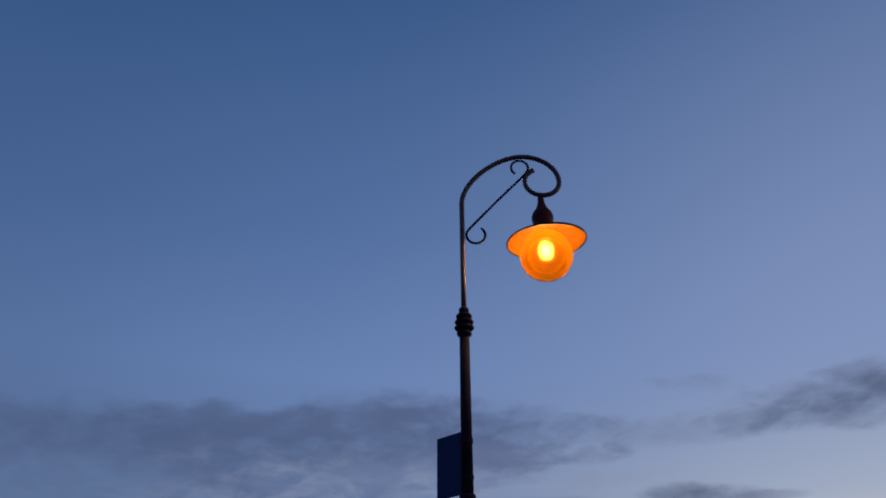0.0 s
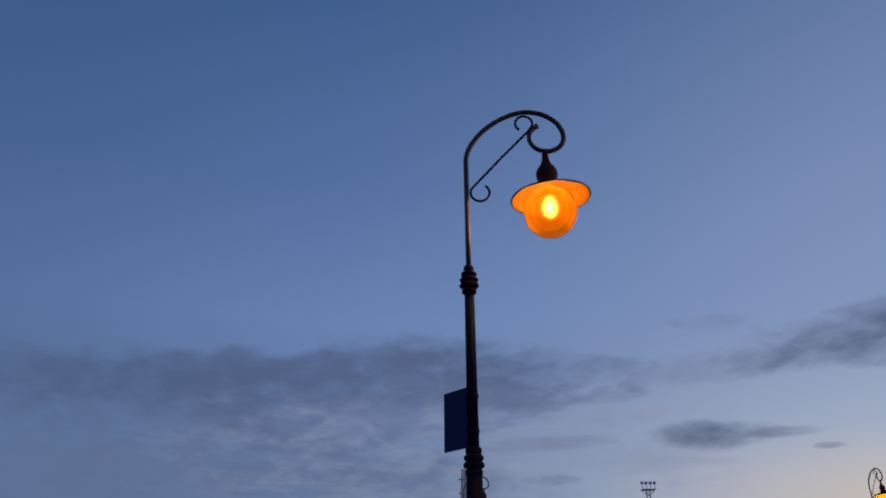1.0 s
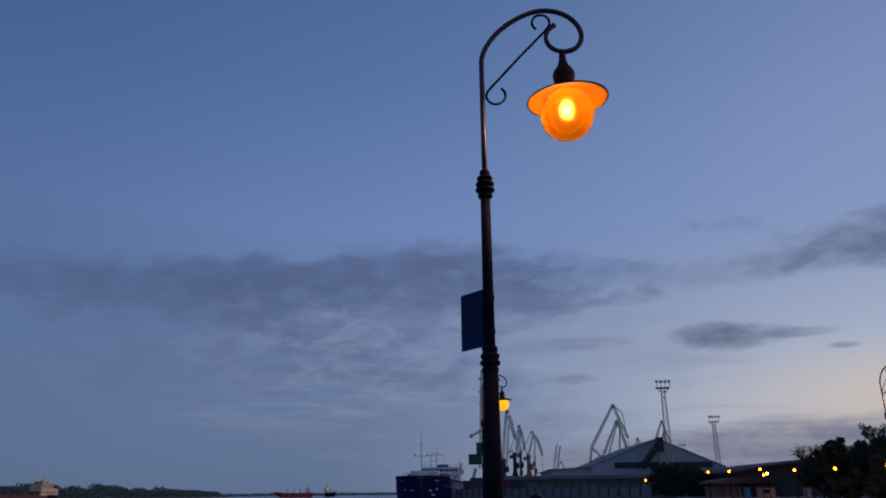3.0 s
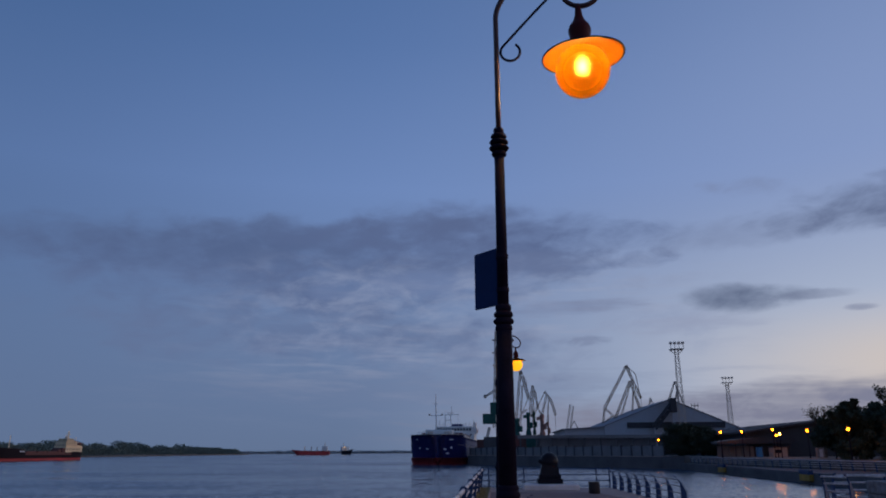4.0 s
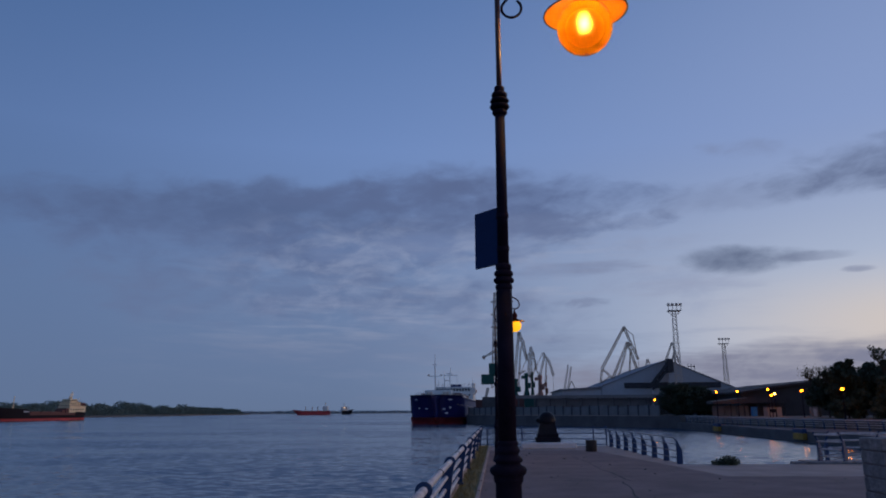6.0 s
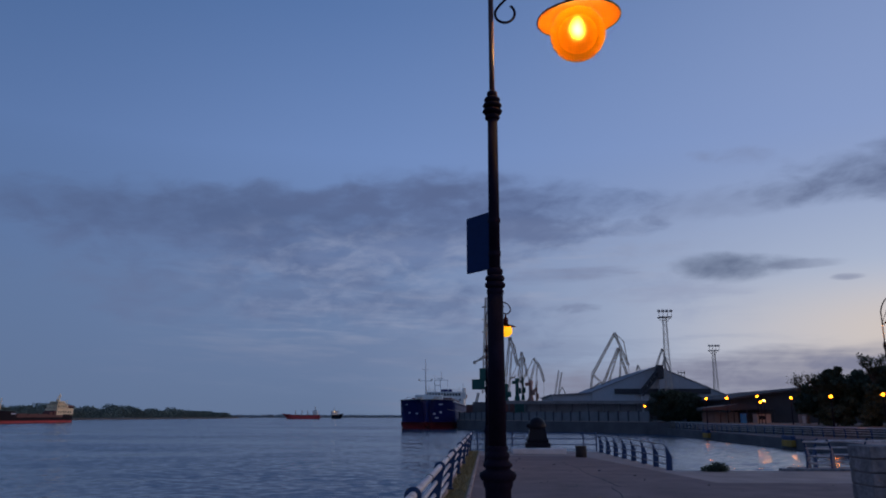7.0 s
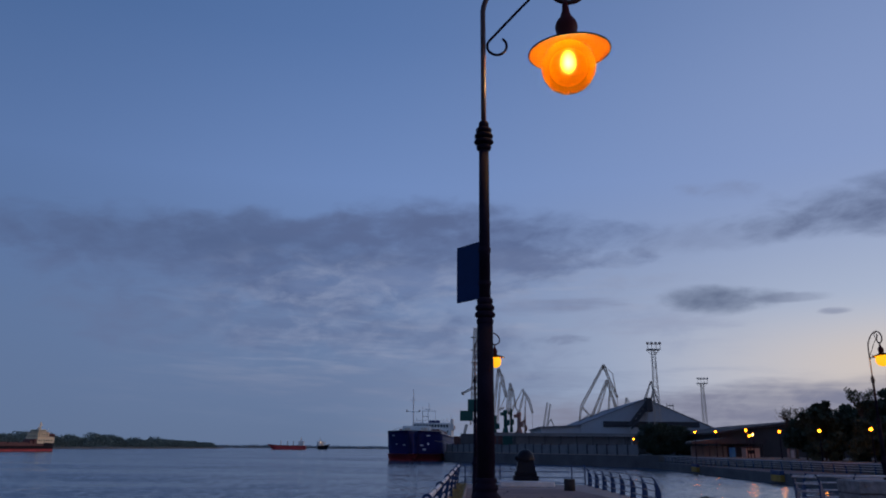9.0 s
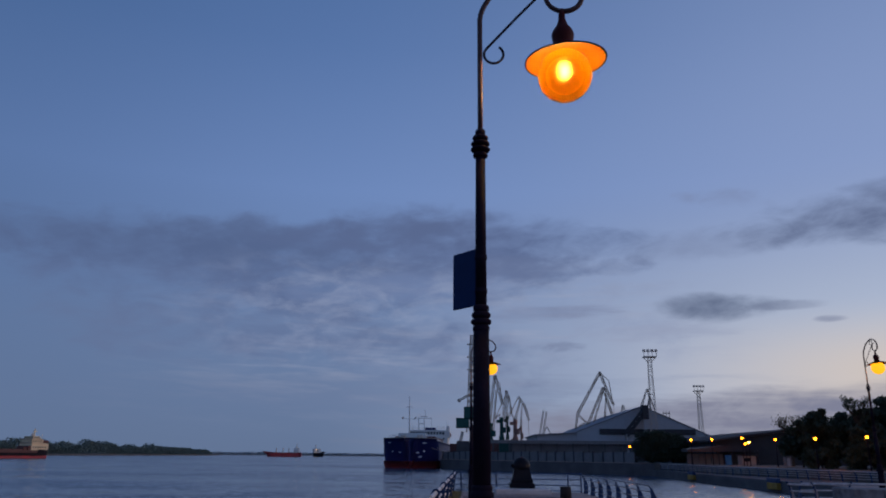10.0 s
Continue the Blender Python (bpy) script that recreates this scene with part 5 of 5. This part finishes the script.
# ---- right bank: low quay, railing, land ----
bank_r = part("right_quay", outline(((35.6, 20), (70, 20), (70, 78), (46.9, 78.2), (36.4, 153.2), (35.6, 153.2)), -5, -1.15), quay_stone)
tagged(bank_r, "low grey basin quay with concrete wall", "quay", kind="structure")
land = part("ground", outline(((70.2, 40.1), (900, 40.1), (900, 1250), (36.3, 1250), (36.3, 153.3), (37.6, 153.3), (39.2, 123), (42.0, 105.6), (44.4, 92.4), (47.4, 78.5), (70.2, 78.5)), -5, 0.1), soil)
tagged(land, "dark ground behind the basin quay", "ground", kind="structure")
qr = thing("railing", "long pale bar railing on the low basin quay", "railing", kind="structure")
BEND = [Vector(p) for p in ((37.0, 151, 0), (38.6, 122, 0), (41.3, 105, 0), (43.6, 92, 0), (46.6, 78, 0), (52.0, 62, 0))]
part("promenade", prism([(35.7, -1.2), (70, -1.2), (70, -1.12), (35.7, -1.12)], 20.2, 78), concrete, qr)
for a, b_ in zip(BEND, BEND[1:]):
    k = max(1, round((b_ - a).length / 2.3))
    for i in range(k):
        p = a.lerp(b_, i / k)
        bm = tube(bmesh.new(), [(p.x, p.y, -1.15), (p.x, p.y, -0.5), (p.x - 0.1, p.y, -0.1), (p.x - 0.28, p.y, 0.04)], [0.09, 0.085, 0.075, 0.05], 6)
        part("post", bm, rail_blue, qr)
    for dx_, z in ((-0.26, 0.03), (-0.1, -0.24), (0.0, -0.52), (0.0, -0.8)):
        off = Vector((dx_, 0, z))
        part("bar", tube(bmesh.new(), [a + off, b_ + off], 0.055 if z > 0 else 0.035, 6), rail_white, qr)
for yy in (125.0, 91.5):
    fd = thing("fender", "blue and yellow painted fender block on the quay wall", "fender", pose(35.6, yy, 0), "quay fenders")
    part("block", slab(-0.5, 0.0, -1.5, 1.5, -1.35, -0.85, bevel=0.05), rail_blue, fd, "blue top")
    part("skirt", slab(-0.5, 0.0, -1.5, 1.5, -2.1, -1.36, bevel=0.05), yellow_paint, fd, "yellow lower part")

hall = thing("long_hall", "long dark low-pitched hall behind the basin", "building", kind="structure")
part("wall", prism([(45.0, 0.06), (90, 0.06), (90, 7.2), (62, 6.5), (50, 5.0), (45.0, 4.2)], 142, 190), shed_band, hall)
part("roof", prism([(44.4, 4.15), (50, 5.05), (62, 6.55), (92, 7.3), (92, 7.65), (62, 6.9), (50, 5.4), (44.4, 4.5)], 140.5, 191), shed_roof, hall)
awning = thing("awning", "dark flat awning on thin posts with pale boards behind", "awning", kind="structure")
part("canopy", prism([(38.6, 2.3), (52.0, 2.45), (52.0, 3.1), (45.0, 3.45), (38.6, 2.75)], 137.6, 141.8), shed_band, awning)
for i in range(6):
    part("post", slab(39.2 + i * 2.4, 39.4 + i * 2.4, 137.8, 138.0, 0.09, 2.36), shed_band, awning)
for i in range(3):
    part("board", slab(39.3 + i * 2.2, 41.4 + i * 2.2, 140.8, 141.0, 0.1, 2.0), panel_concrete, awning)
kiosk = thing("toilet_cabin", "blue plastic toilet cabin near the awning", "cabin", pose(44.8, 135, 0.1) @ Matrix.Diagonal((0.68, 0.68, 0.68, 1)))
part("cabin", slab(-0.6, 0.6, -0.6, 0.6, 0, 2.2, bevel=0.05), kiosk_blue, kiosk)
part("roof", slab(-0.66, 0.66, -0.66, 0.66, 2.2, 2.4, bevel=0.1), kiosk_blue, kiosk)
part("door", slab(-0.42, 0.42, -0.64, -0.6, 0.1, 2.0, bevel=0.01), kiosk_blue, kiosk)
hut = thing("kiosk", "small pinkish kiosk under the bank lamps", "kiosk", pose(46.9, 132, 0.1) @ Matrix.Diagonal((0.92, 0.92, 0.66, 1)))
part("wall", slab(-1.25, 1.25, -1.2, 1.2, 0, 2.4, bevel=0.04), kiosk_wall, hut)
part("roof", slab(-1.5, 1.5, -1.45, 1.45, 2.4, 2.65, bevel=0.05), shed_roof, hut)
part("window", slab(-0.9, 0.2, -1.25, -1.18, 1.0, 1.9), dark_glass, hut)
cab = thing("white_cabin", "pale upright cabin among the trees", "cabin", pose(52.1, 128, 0.1) @ Matrix.Diagonal((0.62, 0.8, 0.6, 1)))
part("body", slab(-0.8, 0.8, -0.6, 0.6, 0, 2.6, bevel=0.05), panel_concrete, cab)
part("door", slab(-0.4, 0.4, -0.64, -0.6, 0.1, 2.1, bevel=0.02), shed_wall, cab)

# ---- trees ----


def tree(x, y, z, h, spread, seed, label, leaves=5200, leaf=0.22, mat=leaf_dark, bare=False, low=0.25):
    rn = random.Random(seed)
    th = thing("tree", label, "tree", pose(x, y, z), "bank trees")
    bm = bmesh.new()
    tube(bm, [(0, 0, 0), (0.1 * h * 0.1, 0, h * 0.25), (0, 0.02 * h, h * 0.5), (0.02 * h, 0, h * 0.8)], [h * 0.035, h * 0.026, h * 0.018, h * 0.006], 8)
    tips = []
    for i in range(26 if bare else 13):
        a, z0 = rn.uniform(0, 6.28), h * rn.uniform(low, 0.7)
        reach = spread * rn.uniform(0.55, 1.0)
        end = Vector((math.cos(a) * reach, math.sin(a) * reach, min(h * 0.98, z0 + h * rn.uniform(0.12, 0.34))))
        mid = Vector((0, 0, z0)).lerp(end, 0.5) + Vector((0, 0, h * 0.03))
        tube(bm, [(0, 0, z0), mid, end], [h * 0.011, h * 0.008, h * 0.003], 5)
        tips.append(end)
        tips.append(mid)
        for k in range(9 if bare else 2):
            e2 = end + Vector((rn.gauss(0, 1), rn.gauss(0, 1), rn.uniform(0.2, 1.4))) * spread * 0.22
            tube(bm, [mid.lerp(end, rn.uniform(0.2, 0.9)), e2], [h * 0.004, h * 0.0015], 4)
            tips.append(e2)
    part("trunk", bm, bark, th)
    bm = bmesh.new()
    tips.append(Vector((0, 0, h * 0.92)))
    per = leaves // len(tips)
    for t in tips:
        leafy(bm, t, spread * rn.uniform(0.22, 0.4), per if not bare else max(4, per // 10), leaf, rn, 0.8)
    part("crown", bm, mat, th)
    return th




def dome_tree(x, y, half, h, seed, label, kind_of="tree", clumps=150):
    """A dense, clipped-looking crown that reaches almost to the ground."""
    rn = random.Random(seed)
    th = thing(kind_of, label, kind_of, pose(x, y, 0.08), f"bank {kind_of}s")
    bm = tube(bmesh.new(), [(0, 0, 0), (0.1, 0, h * 0.3), (0, 0.1, h * 0.7)], [h * 0.05, h * 0.035, h * 0.01], 8)
    for i in range(12):
        a = i * 2.4
        tube(bm, [(0, 0, h * 0.2), (math.cos(a) * half * 0.4, math.sin(a) * half * 0.4, h * 0.42), (math.cos(a) * half * 0.75, math.sin(a) * half * 0.75, h * 0.5)], [0.12, 0.08, 0.03], 5)
    part("trunk", bm, bark, th)
    bm = bmesh.new()
    for i in range(clumps):
        a, u = rn.uniform(0, 6.283), rn.random() ** 0.5
        zz = rn.uniform(0.1, 1.0)
        wide = half * (1 - max(0, zz - 0.25) ** 2 * 1.25) ** 0.5 * u * 0.93
        leafy(bm, (math.cos(a) * wide, math.sin(a) * wide, h * (zz * 0.92 - 0.03)), half * rn.uniform(0.13, 0.24), 190, 0.15, rn, 0.8)
    part("crown", bm, leaf_dark, th)
    return th


dome_tree(37.4, 160, 4.3, 6.9, 1, "dense dark rounded tree on the port quay")
dome_tree(42.0, 161, 4.0, 6.3, 2, "dense dark rounded tree beside another on the port quay")
for x, y, h, s, k in ((46.6, 106, 7.3, 1.9, 11), (50.2, 107, 6.6, 2.9, 12), (54.2, 105, 8.0, 2.8, 13), (47.8, 112, 4.6, 2.6, 14), (59.5, 103, 9.4, 3.6, 15), (63, 100, 11.0, 4.6, 16), (52.5, 100, 5.0, 3.0, 17), (57, 97, 5.4, 3.2, 18), (68, 108, 12, 5.0, 19), (61, 94, 5.6, 3.4, 20), (56, 112, 6.8, 3.2, 21), (62, 112, 8.5, 3.8, 22), (51.5, 111, 6.2, 3.0, 23), (55, 92, 4.4, 2.8, 24), (65, 90, 6.5, 3.6, 25)):
    tree(x, y, 0.08, h, s, k, "dark leafy tree on the basin bank at dusk", 9500, 0.27, low=0.1)
for x, y, half, h, k in ((46.4, 103, 2.4, 2.9, 51), (50.0, 99, 2.8, 3.3, 52), (54.2, 97, 2.9, 3.0, 53), (58.5, 95, 3.0, 3.4, 54), (62.5, 91, 3.2, 3.6, 55)):
    dome_tree(x, y, half, h, k, "low dark shrub among the bank trees", "shrub", 60)
tree(51.8, 125, 0.08, 8.3, 2.2, 31, "sparse bare-branched tree above the hall roof", 1500, 0.12, bare=True)
tree(50.4, 100, 0.08, 9.0, 1.7, 41, "tall airy tree with thin leafy boughs on the bank", 800, 0.2, low=0.5)

# ---- lamps of the far bank ----


def bank_lamp(x, y, z, glass, label, watts, r=0.18):
    th = thing("bank_lamp", label, "street lamp", pose(x, y, 0), "lit lamps on the bank")
    part("pole", lathe(bmesh.new(), [(0.12, 0.0), (0.07, 0.6), (0.045, z - 0.2)], 10), black_iron, th)
    part("globe", lathe(bmesh.new(), [(0.06, z - r), (r * 0.8, z - r * 0.7), (r, z - 0.05), (r * 0.85, z + r * 0.6), (0.08, z + r * 0.8)], 14), glass, th, "glowing amber globe", smooth=True).visible_shadow = False
    bulb_ = new("bulb_light", bpy.data.lights.new("bulb_light", "POINT"))
    bulb_.data.energy, bulb_.data.color, bulb_.data.shadow_soft_size = watts, (1.0, 0.36, 0.06), 0.26
    bulb_.parent, bulb_.location = th, (0, 0, z - 0.1)
    part("hood", lathe(bmesh.new(), [(r * 1.4, z + r * 0.75), (r * 0.9, z + r * 1.05), (0.05, z + r * 1.3)], 14), black_iron, th)


def along(x110, z110, d):
    return x110 * d / 110, d, 1.6 + (z110 - 1.6) * d / 110


for x1, z1, d, glass, txt in ((22.64, 2.79, 162, bulb_far, "small lit amber lamp on the port quay"), (31.43, 3.83, 132, bulb_far, "lit amber lamp by the awning"), (34.37, 3.89, 134, bulb_far, "lit amber lamp by the awning"),
                             (38.7, 4.15, 126, bulb_far, "lit amber lamp by the kiosk"), (39.6, 3.55, 124, bulb_white, "brighter pale lamp by the kiosk"), (39.1, 3.35, 128, bulb_far, "lit amber lamp by the kiosk"),
                             (43.42, 3.96, 117, bulb_far, "lit amber lamp among the trees"), (49.05, 4.14, 96, bulb_far, "lit amber lamp in front of the trees"), (56.33, 4.41, 92, bulb_far, "lit amber lamp among the trees")):
    bank_lamp(*along(x1, z1, d), glass, txt, 80.0 if "tree" in txt else 16.0 if "kiosk" in txt else 2.5)
